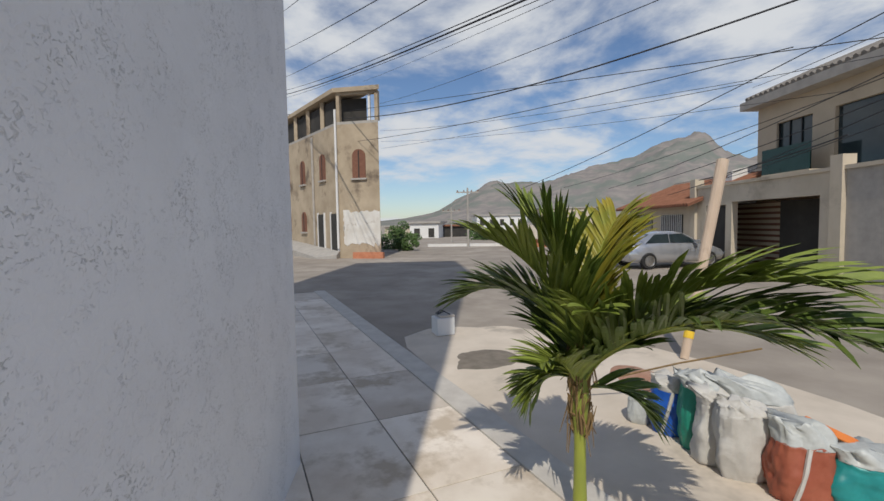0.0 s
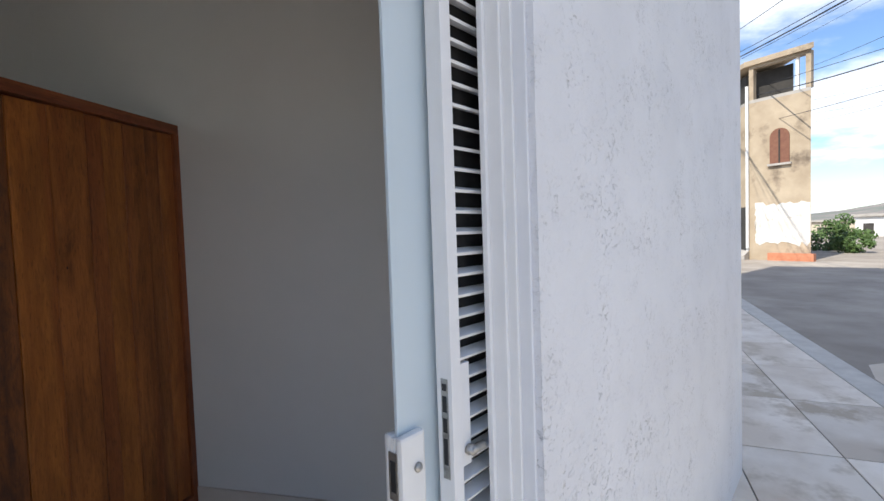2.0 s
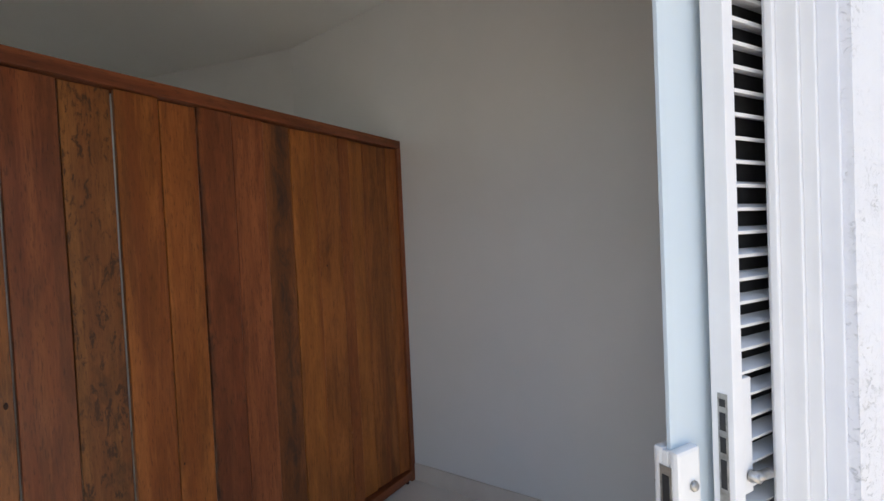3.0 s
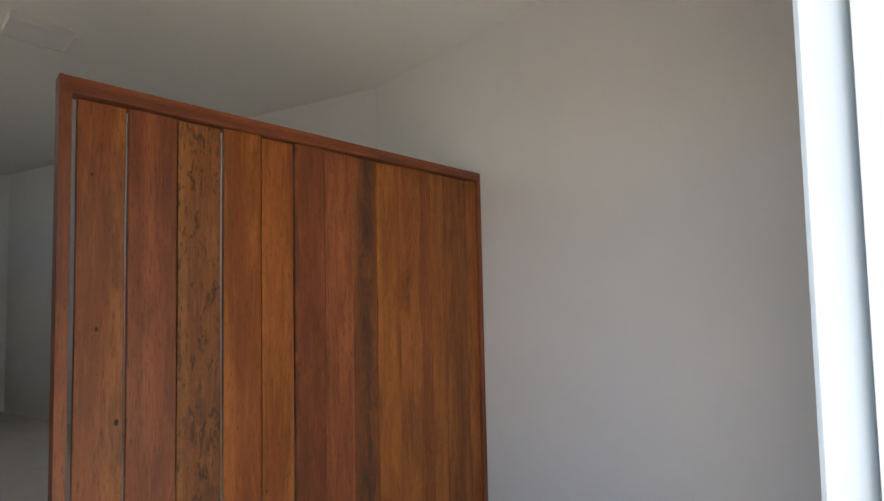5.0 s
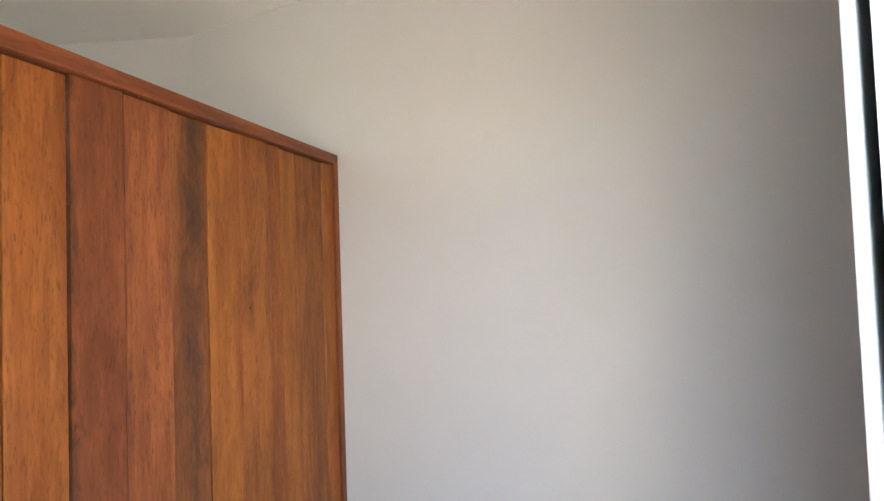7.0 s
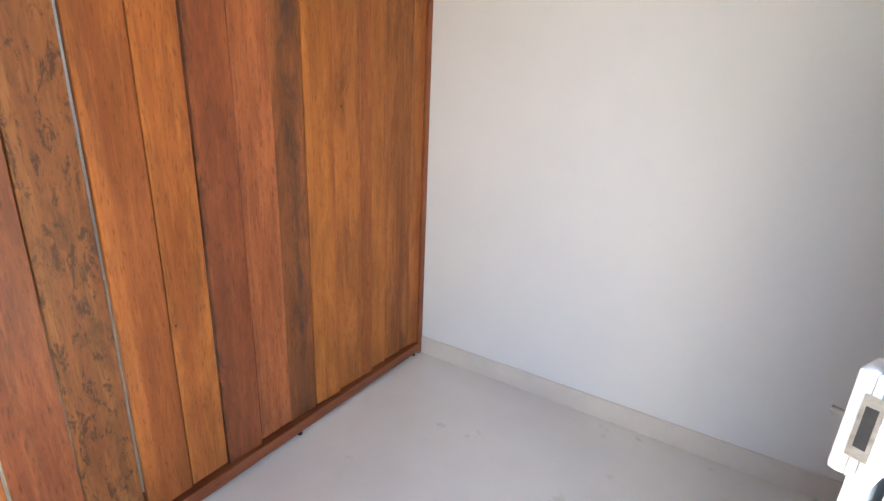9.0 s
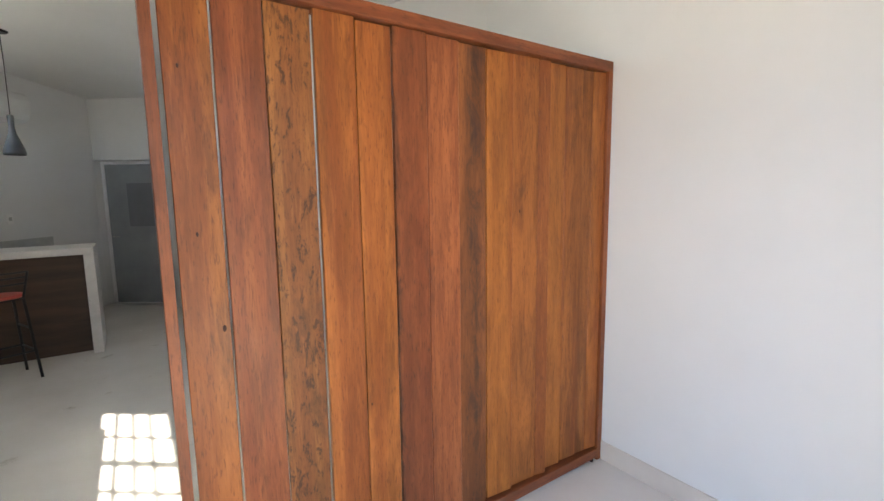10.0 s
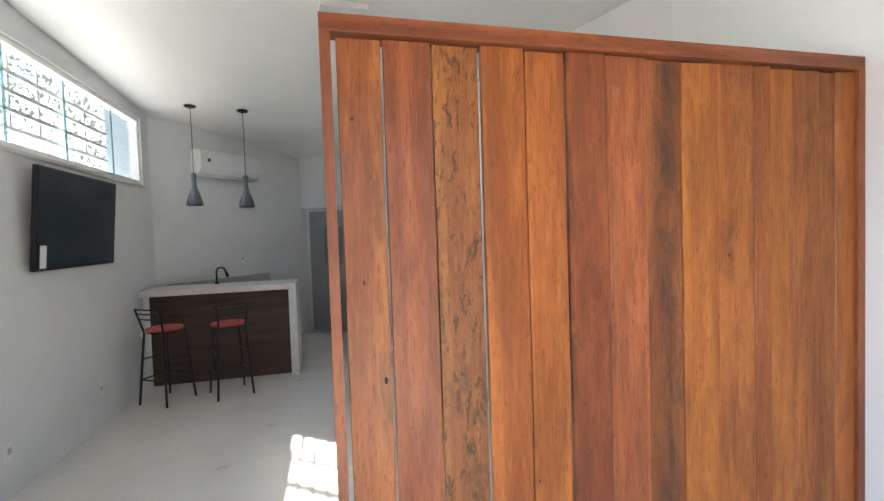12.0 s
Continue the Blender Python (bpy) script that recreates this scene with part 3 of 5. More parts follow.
def faucet():
    g = thing("kitchen_faucet", pose(-3.47, 4.62, 1.08), "matt black gooseneck kitchen faucet", "faucet")
    part("base", lathe(bmesh.new(), [(0, 0), (0.026, 0), (0.026, 0.012), (0.016, 0.02), (0, 0.02)], 16), BLACK_METAL, g, smooth=True)
    pts = [(0, 0, 0.018), (0, 0, 0.14)] + [(0.055 - 0.055 * math.cos(a), -0.012 * a, 0.14 + 0.06 * math.sin(a)) for a in [k * math.pi / 10 for k in range(1, 10)]]
    part("neck", tube(bmesh.new(), pts, 0.011, 12), BLACK_METAL, g, smooth=True)
    e = pts[-1]
    part("spray_head", tube(bmesh.new(), [e, (e[0] + 0.012, e[1], e[2] - 0.03), (e[0] + 0.026, e[1], e[2] - 0.075)], 0.013, 12, 0.02), BLACK_METAL, g, smooth=True)
    return g


faucet()


def stool(m):
    g = thing("bar_stool", m, "black tubular steel bar stool with a red seat", "stool", "stools at the bar")
    H = 0.755
    part("seat", lathe(bmesh.new(), [(0, H - 0.028), (0.155, H - 0.028), (0.170, H - 0.016), (0.168, H - 0.004), (0.13, H), (0, H)], 28), SEAT_RED, g, "round red vinyl seat", True)
    part("seat_ring", lathe(bmesh.new(), [(0.13, H - 0.042), (0.158, H - 0.042), (0.158, H - 0.029), (0.13, H - 0.029)], 28), BLACK_METAL, g)
    for sx in (-1, 1):
        for sy in (-1, 1):
            top = (sx * 0.125, sy * 0.125, H - 0.035)
            part("leg", tube(bmesh.new(), [(sx * 0.172, sy * 0.172, 0.0), top], 0.0115, 10), BLACK_METAL, g)
    for z, r in ((0.25, 0.222), (0.45, 0.205)):
        for k in range(4):
            a, b = [(r * math.cos(math.pi / 4 + (k + j) * math.pi / 2), r * math.sin(math.pi / 4 + (k + j) * math.pi / 2), z) for j in (0, 1)]
            if z < 0.3 or k % 2:
                part("footrest", tube(bmesh.new(), [a, b], 0.008, 8), BLACK_METAL, g)
    # low back on the street side
    for sx in (-1, 1):
        part("back_post", tube(bmesh.new(), [(sx * 0.125, -0.128, H - 0.03), (sx * 0.155, -0.185, H + 0.20)], 0.010, 10), BLACK_METAL, g)
    for z, dx, dy in ((0.10, 0.142, 0.160), (0.155, 0.149, 0.173), (0.20, 0.155, 0.186)):
        part("back_bar", tube(bmesh.new(), [(-dx, -dy, H + z), (0, -dy - 0.02, H + z), (dx, -dy, H + z)], 0.008, 8), BLACK_METAL, g)
    return g


s1 = stool(pose(-3.77, 3.715, 0, 0, 0, -31))
copy_thing(s1, pose(-3.176, 3.73, 0, 0, 0, 25))


def pendant(m):
    g = thing("pendant_lamp", m, "dark grey bottle-shaped pendant lamp on a thin cable", "lamp", "pendants over the bar")
    part("canopy", lathe(bmesh.new(), [(0, 0), (0.062, 0), (0.062, -0.010), (0.05, -0.02), (0, -0.02)], 28), BLACK_METAL, g, smooth=False)
    part("cable", tube(bmesh.new(), [(0, 0, -0.02), (0.003, 0, -0.3), (0, 0, -0.76)], 0.0035, 8), BLACK_METAL, g)
    prof = [(r, z - 0.055) for r, z in ((0.006, -0.69), (0.024, -0.695), (0.026, -0.715), (0.022, -0.80), (0.030, -0.86), (0.055, -0.93), (0.078, -1.0), (0.086, -1.04), (0.082, -1.06), (0.078, -1.058), (0.07, -1.0), (0.02, -0.86))]
    part("shade", lathe(bmesh.new(), prof, 32), PEND_GREY, g, "grey enamelled bottle shade", True)
    return g


p1 = pendant(pose(-3.57, 4.25, ceil_z(-3.57, 4.25) + 0.002))
copy_thing(p1, pose(-3.034, 4.29, ceil_z(-3.034, 4.29) + 0.002))


def air_conditioner():
    g = thing("air_conditioner", BACK @ pose(0.53, 0, 2.46), "white split air conditioner high on the wall", "air conditioner")
    bm = bmesh.new()
    prof = [(0.0, 0.0), (-0.10, 0.0), (-0.165, 0.035), (-0.195, 0.09), (-0.20, 0.25), (-0.18, 0.31), (-0.15, 0.33), (0.0, 0.33)]
    L, R = ([bm.verts.new((x, y - 0.001, z)) for y, z in prof] for x in (0, 0.98))
    bm.faces.new(L)
    bm.faces.new(R)
    for i in range(len(prof)):
        j = (i + 1) % len(prof)
        bm.faces.new((L[i], L[j], R[j], R[i]))
    bmesh.ops.bevel(bm, geom=bm.edges[:], offset=0.006, segments=2, affect="EDGES")
    part("body", bm, PLASTIC_W, g)
    part("flap", box(bmesh.new(), 0.06, 0.92, -0.036, 0.036, -0.003, 0.003, 0.001, Matrix.Translation((0, -0.136, 0.014)) @ Matrix.Rotation(radians(-28), 4, "X")), PLASTIC_W, g)
    part("display", bx(0.10, 0.14, -0.2035, -0.2015, 0.17, 0.21), DARK, g)
    return g


air_conditioner()


def television():
    g = thing("television", pose(-4.15, 2.28, 1.43), "black flat television tilted forward on a wall bracket", "television")
    tilt = Matrix.Translation((0.045, 0, 0)) @ Matrix.Rotation(radians(4.4), 4, "Y")
    part("bracket", bx(0.001, 0.06, 0.4, 0.76, 0.25, 0.5, 0.002), BLACK_METAL, g)
    part("housing", box(bmesh.new(), 0.0, 0.035, 0.0, 1.16, 0.0, 0.735, 0.006, tilt), BLACK_METAL, g)
    part("screen", box(bmesh.new(), 0.0355, 0.038, 0.012, 1.148, 0.018, 0.723, 0.0, tilt), TV_BLACK, g, "dark switched-off screen")
    part("sticker", box(bmesh.new(), 0.0382, 0.0388, 0.04, 0.115, 0.02, 0.18, 0.0, tilt), PLASTIC_W, g, "white label on the screen")
    return g


television()


def window_west():
    g = thing("window_1", pose(-4.15, 0, 0, 0, 0, 90), "long high white aluminium window with clear panes", "window", kind="structure")
    y0, y1, z0, z1 = WIN_Y0 + 0.001, WIN_Y1 - 0.001, WIN_Z0 + 0.001, WIN_Z1 - 0.001
    for a, b, c, d in ((y0, y1, z0, z0 + 0.045), (y0, y1, z1 - 0.045, z1), (y0, y0 + 0.045, z0 + 0.0455, z1 - 0.0455), (y1 - 0.045, y1, z0 + 0.0455, z1 - 0.0455)):
        part("window_frame", bx(a, b, 0.02, 0.10, c, d, 0.002), WHITE_AL, g)
    far = y1 - 0.60
    n = 4
    w = (far - y0 - 0.045) / n
    for i in range(n):
        p = y0 + 0.045 + i * w
        yy = 0.04 if i % 2 else 0.062
        pn = part("pane", bx(p - 0.015, p + w + 0.015, yy, yy + 0.008, z0 + 0.046, z1 - 0.046), CLEAR, g, "clear frameless pane")
        pn.visible_shadow = False
        part("edge_strip", bx(p + w - 0.016, p + w + 0.016, yy + 0.0085, yy + 0.013, z0 + 0.046, z1 - 0.046), GLASS_EDGE, g, "greenish glass edge")
    for k in range(20):
        part("slat", box(bmesh.new(), far + 0.03, y1 - 0.002, -0.020, 0.020, -0.002, 0.002, 0.0, Matrix.Translation((0, 0.128, z0 + 0.045 + k * 0.0345)) @ Matrix.Rotation(radians(-40), 4, "X")), JALOUSIE, g)
    # grille added, not visible itself, to cast a grid into the sun patch
    for k in range(4):
        z = z0 + 0.045 + (k + 1) * 0.133
        part("shadow_bar", bx(y0 + 0.046, far + 0.028, 0.106, 0.118, z - 0.016, z + 0.016), WHITE_AL, g)
    for k in range(8):
        y = far - 0.36 - k * 0.34
        part("shadow_post", bx(y - 0.016, y + 0.016, 0.1185, 0.130, z0 + 0.0, z1), WHITE_AL, g)
    part("window_sill", bx(WIN_Y0 - 0.03, WIN_Y1 + 0.03, -0.018, -0.001, WIN_Z0 - 0.03, WIN_Z0 - 0.001, 0.003), STONE, g)
    return g


window_west()


STONE2_DARK = mat("dark_grey_sheet", (0.17, 0.18, 0.19), (0.21, 0.22, 0.23), 3.0, 0.4)


def inner_door():
    g = thing("door_1", DW @ pose(0.004, 0.12, 0), "grey inner door in a pale frame, shut", "door", kind="structure")
    for a, b in ((0.001, 0.045), (0.815, 0.859)):
        part("door_frame", bx(a, b, 0.0, 0.06, 0.0, 2.10, 0.003), WHITE_AL, g)
    part("door_frame", bx(0.0455, 0.8145, 0.0, 0.06, 2.052, 2.10, 0.003), WHITE_AL, g)
    part("leaf", bx(0.047, 0.813, 0.012, 0.05, 0.005, 2.05, 0.002), DOOR_GREY, g)
    part("panel", bx(0.36, 0.74, 0.006, 0.0115, 1.15, 1.78, 0.002), STONE2_DARK, g)
    part("handle", tube(bmesh.new(), [(0.10, 0.012, 1.0), (0.10, -0.04, 1.0), (0.22, -0.045, 1.0)], 0.008, 8), STEEL, g)
    return g


inner_door()


def outlet(m, name="wall_outlet"):
    g = thing(name, m, "white plastic electrical outlet on the wall", "outlet")
    part("plate", bx(-0.038, 0.038, -0.008, -0.0005, -0.06, 0.06, 0.003), PLASTIC_W, g)
    part("socket", bx(-0.018, 0.018, -0.0095, -0.0085, -0.02, 0.02), STONE2, g)
    return g


o1 = outlet(BACK @ pose(1.28, 0, 1.34))
copy_thing(o1, pose(-4.15, 3.23, 0.32, 0, 0, 90))
copy_thing(o1, pose(-4.15, 2.04, 0.31, 0, 0, 90))


def ceiling_light():
    g = thing("ceiling_light", pose(-1.97, 1.93, ceil_z(-1.97, 1.93) + 0.012, 0, 0, 4), "square white ceiling lamp, switched off", "lamp")
    for x0, x1, y0, y1 in ((-0.16, 0.16, -0.16, -0.14), (-0.16, 0.16, 0.14, 0.16), (-0.16, -0.14, -0.1395, 0.1395), (0.14, 0.16, -0.1395, 0.1395)):
        part("frame", bx(x0, x1, y0, y1, -0.045, 0.0, 0.002), PLASTIC_W, g)
    part("diffuser", bx(-0.1395, 0.1395, -0.1395, 0.1395, -0.038, -0.02, 0.001), PLASTIC_W, g, "milky diffuser")
    return g


ceiling_light()

# ---- materials of the street ----
TOWER = mat("weathered_render", (0.36, 0.285, 0.20), (0.49, 0.40, 0.29), 0.8, 0.9, bump=0.3, bump_scale=8, spots=(0.17, 0.13, 0.095), spot_scale=0.55, spot_at=0.54)
TOWER_WHITE = mat("flaking_whitewash", (0.72, 0.70, 0.66), (0.60, 0.56, 0.50), 1.6, 0.9, spots=(0.34, 0.27, 0.2), spot_scale=1.3, spot_at=0.6)
TRIM_BROWN = mat("brown_shutter", (0.17, 0.07, 0.045), (0.22, 0.10, 0.06), 7.0, 0.7)
# near-black colour for the shade inside openings; also on doors and gate
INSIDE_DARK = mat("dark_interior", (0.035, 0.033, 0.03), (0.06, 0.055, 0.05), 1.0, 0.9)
BRICK = mat("raw_brick", (0.42, 0.16, 0.085), (0.50, 0.21, 0.12), 5.0, 0.9, bump=0.3, bump_scale=30, rand=0.15)
BEIGE = mat("beige_render", (0.46, 0.385, 0.29), (0.54, 0.46, 0.35), 0.8, 0.85, spots=(0.47, 0.38, 0.28), spot_scale=0.6, spot_at=0.62)
CREAM = mat("cream_render", (0.52, 0.45, 0.345), (0.61, 0.53, 0.42), 0.8, 0.85, spots=(0.40, 0.34, 0.26), spot_scale=0.5, spot_at=0.56)
CONCRETE = mat("grey_concrete", (0.36, 0.335, 0.305), (0.45, 0.42, 0.38), 2.5, 0.9, bump=0.2, bump_scale=30)
ROOF_TILE = mat("clay_roof_tile", (0.20, 0.085, 0.05), (0.28, 0.13, 0.08), 3.0, 0.9, spots=(0.20, 0.10, 0.07), spot_scale=1.0, spot_at=0.6)
ROOF_GREY = mat("weathered_grey_tile", (0.17, 0.155, 0.14), (0.25, 0.23, 0.21), 1.5, 0.9, spots=(0.11, 0.10, 0.09), spot_scale=0.8, spot_at=0.58)
ROOF_PALE = mat("pale_roof_sheet", (0.55, 0.49, 0.41), (0.64, 0.58, 0.49), 1.0, 0.8)
GREEN_GLASS = mat("green_glass", (0.02, 0.065, 0.06), (0.03, 0.085, 0.08), 2.0, 0.2, trans=0.3, spec=0.2)
CAR_SILVER = mat("silver_car_paint", (0.50, 0.51, 0.53), (0.54, 0.55, 0.57), 1.0, 0.25, metal=0.6, coat=0.6)
RUBBER = mat("tyre_rubber", (0.02, 0.02, 0.02), (0.035, 0.034, 0.033), 20, 0.85)
LAMP_RED = mat("tail_lamp", (0.30, 0.02, 0.02), None, rough=0.2)
POLE_WOOD = mat("weathered_post", (0.50, 0.38, 0.28), (0.60, 0.47, 0.36), 6.0, 0.85, stretch=(1, 1, 0.2), spots=(0.34, 0.25, 0.18), spot_scale=3, spot_at=0.62)
TAPE_Y = mat("yellow_tape", (0.75, 0.48, 0.03), (0.80, 0.55, 0.05), 9.0, 0.5)
WIRE = mat("cable_black", (0.03, 0.03, 0.035), (0.05, 0.05, 0.055), 2.0, 0.7)
# greyed, low-contrast ridge tones with the aerial haze mixed in
HILL = mat("hazy_hill", (0.245, 0.225, 0.215), (0.31, 0.28, 0.255), 0.03, 1.0, spots=(0.205, 0.22, 0.195), spot_scale=0.009, spot_at=0.47, spec=0.0, detail=9.0, spread=0.10)
LEAF = mat("palm_leaf", (0.135, 0.185, 0.03), (0.24, 0.285, 0.055), 5.0, 0.42, rand=0.25)
LEAF_Y = mat("palm_leaf_yellow", (0.38, 0.30, 0.035), (0.23, 0.26, 0.04), 5.0, 0.45, rand=0.2)
LEAF_D = mat("palm_leaf_dark", (0.08, 0.13, 0.024), (0.15, 0.205, 0.04), 5.0, 0.42, rand=0.25)
TRUNK_G = mat("green_palm_stem", (0.30, 0.33, 0.05), (0.22, 0.26, 0.05), 9.0, 0.5, stretch=(1, 1, 0.3), spots=(0.16, 0.12, 0.05), spot_scale=12, spot_at=0.62)
HUSK = mat("dry_leaf_base", (0.16, 0.10, 0.045), (0.27, 0.18, 0.08), 20.0, 0.9, stretch=(1, 1, 0.2))
BUSH = mat("bush_leaf", (0.05, 0.10, 0.025), (0.10, 0.16, 0.045), 3.0, 0.6)
# grey-green leaf tone of the trees outside the high window
LEAF_GREY = mat("grey_leaf", (0.075, 0.085, 0.065), (0.125, 0.135, 0.11), 3.0, 0.7)
SACK_W = mat("white_sack", (0.50, 0.475, 0.435), (0.61, 0.59, 0.55), 6.0, 0.75, bump=0.6, bump_scale=22, spots=(0.37, 0.33, 0.275), spot_scale=5, spot_at=0.62)
SACK_CLEAR = mat("clear_plastic_bag", (0.55, 0.565, 0.545), (0.42, 0.435, 0.42), 9.0, 0.42, bump=0.6, bump_scale=16)
SACK_BLUE = mat("blue_sack", (0.012, 0.085, 0.42), (0.02, 0.12, 0.50), 6.0, 0.4, bump=0.4, bump_scale=14)
SACK_GREEN = mat("green_sack", (0.02, 0.22, 0.15), (0.03, 0.30, 0.21), 6.0, 0.4, bump=0.4, bump_scale=14)
SACK_TEAL = mat("teal_sack", (0.01, 0.20, 0.20), (0.02, 0.28, 0.27), 6.0, 0.4, bump=0.5, bump_scale=14)
SACK_RED = mat("brick_red_sack", (0.30, 0.075, 0.04), (0.38, 0.115, 0.065), 6.0, 0.5, bump=0.4, bump_scale=14)
ORANGE = mat("orange_plastic", (0.75, 0.19, 0.03), (0.80, 0.24, 0.05), 6.0, 0.45)
SOIL = mat("damp_soil", (0.17, 0.145, 0.115), (0.24, 0.205, 0.165), 6.0, 0.95, bump=0.5, bump_scale=60)
DUST = mat("pale_cement_dust", (0.57, 0.49, 0.395), (0.70, 0.61, 0.505), 1.1, 0.95, bump=0.3, bump_scale=50, spots=(0.40, 0.345, 0.28), spot_scale=0.8, spot_at=0.56)
EARTH_RED = mat("red_earth", (0.38, 0.20, 0.13), (0.45, 0.27, 0.19), 6.0, 0.95)
WHITEWASH = mat("white_boundary_paint", (0.72, 0.71, 0.69), (0.78, 0.77, 0.75), 0.8, 0.85)


# ---- ground ----
def ground_sheet():
    bm = bmesh.new()
    bmesh.ops.create_grid(bm, x_segments=40, y_segments=40, size=2500)
    return part("ground", bm, ROAD, m=Matrix.Translation((0, 0, GROUND - 0.075)))


structure(ground_sheet(), "dusty grey asphalt street", "road")
PV = pose(1.744, -4.262, GROUND, 0, 0, -9.0)      # pavement grid: X along the joints, origin at one crossing


def blob(name, material, m, rx, ry, h, label, seed, n=40, cat="ground", rings=4):
    """A low uneven patch lying on the ground."""
    bm = bmesh.new()
    centre = bm.verts.new((0, 0, h))
    prev = None
    for k in range(1, rings + 1):
        f = k / rings
        ring = []
        for i in range(n):
            a = i * math.tau / n
            wob = 1 + 0.20 * f * noise.noise((math.cos(a) * 1.7 + seed, math.sin(a) * 1.7, seed)) + 0.07 * f * noise.noise((math.cos(a) * 6 + seed, math.sin(a) * 6, 2))
            ring.append(bm.verts.new((rx * f * wob * math.cos(a), ry * f * wob * math.sin(a), h * (1 - f ** 3))))
        for i in range(n):
            j = (i + 1) % n
            bm.faces.new((centre, ring[i], ring[j]) if prev is None else (prev[i], ring[i], ring[j], prev[j]))
        prev = ring
    return tagged(part(name, bm, material, smooth=True, m=m), label, cat, kind="structure")


def pavement():
    g = thing("pavement", PV, "cement pavement slabs with dark open joints", "pavement", kind="structure")
    part("bed", bx(-9.0, 9.0, -0.76, 4.2, -0.12, -0.012), JOINT, g)
    sx, sy = 1.26, 0.755
    for i in range(-7, 7):
        for j in range(-1, 5):
            x0, y0 = i * sx + 0.006, j * sy + 0.006
            bm = bx(x0, x0 + sx - 0.012, y0, y0 + sy - 0.012, -0.0115, random.Random(i * 31 + j).uniform(-0.002, 0.002), 0.003)
            part("slab", bm, PAVE, g)
    return g


structure(part("kerb", bx(-9.0, 9.0, -1.06, -0.762, -0.14, 0.003, 0.012), KERB, m=PV), "worn pale concrete kerb", "kerb")
blob("dust_patch", DUST, PV @ pose(-0.9, -2.55, -0.073), 4.6, 1.85, 0.03, "pale cement dust spilled over the street", 3)
blob("soil_patch", SOIL, pose(2.72, -6.48, GROUND - 0.068, 0, 0, -50), 0.72, 0.66, 0.026, "dark damp soil patch on the street", 7)
blob("earth_patch", EARTH_RED, ST @ pose(5.3, -2.35, GROUND - 0.05), 0.55, 0.3, 0.05, "reddish earth on the street", 11)


# ---- palm ----
def frond(parent, base, az, el, length, droop, n, leaf, material, seed, lift=0.0):
    rnd = random.Random(seed)
    g_bm = bmesh.new()
    pts = []
    p = Vector(base)
    e = radians(el)
    a = radians(az)
    N = 16
    for i in range(N + 1):
        pts.append(p.copy())
        d = Vector((math.cos(e) * math.cos(a), math.cos(e) * math.sin(a), math.sin(e)))
        p = p + d * length / N
        e -= radians(droop) / N * (0.5 + i / N)
    stem_bm = tube(bmesh.new(), pts, 0.011, 6, 0.002)
    fr = part("frond", g_bm_fill(g_bm, pts, n, leaf, rnd), material, parent)
    part("midrib", stem_bm, TRUNK_G, fr, "yellow-green midrib")
    return fr


def g_bm_fill(bm, pts, n, leaf, rnd):
    """Narrow folded leaflets along both sides of the rib."""
    N = len(pts) - 1
    for k in range(n):
        f = 0.16 + 0.84 * k / (n - 1)
        i = min(int(f * N), N - 1)
        u = f * N - i
        p = pts[i].lerp(pts[i + 1], u)
        d = (pts[i + 1] - pts[i]).normalized()
        side = d.cross(Vector((0, 0, 1)))
        side = side.normalized() if side.length > 0.05 else Vector((1, 0, 0))
        up = side.cross(d).normalized()
        ll = leaf * (0.55 + 0.9 * math.sin(math.pi * min(0.97, 0.22 + 0.70 * f))) * rnd.uniform(0.85, 1.12) * 0.78
        for s in (-1, 1):
            out = (d * rnd.uniform(0.75, 1.05) + side * s * rnd.uniform(0.55, 0.85) + up * rnd.uniform(0.12, 0.42)).normalized()
            w = rnd.uniform(0.014, 0.025)
            q = p.copy()
            rows = []
            M = 5
            nrm = out.cross(d).normalized() * s
            wd = out.cross(nrm).normalized()
            for m in range(M + 1):
                t = m / M
                ww = w * (0.45 + 1.3 * t) * (1 - t) ** 0.6 + 0.0006
                rows.append((bm.verts.new(q - wd * ww), bm.verts.new(q - nrm * ww * 0.35), bm.verts.new(q + wd * ww)))
                q = q + out * ll / M
                out = (out + Vector((0, 0, -1)) * (0.05 + 0.16 * t) * rnd.uniform(0.7, 1.4)).normalized()
            for r0, r1 in zip(rows, rows[1:]):
                bm.faces.new((r0[0], r0[1], r1[1], r1[0]))
                bm.faces.new((r0[1], r0[2], r1[2], r1[1]))
    return bm


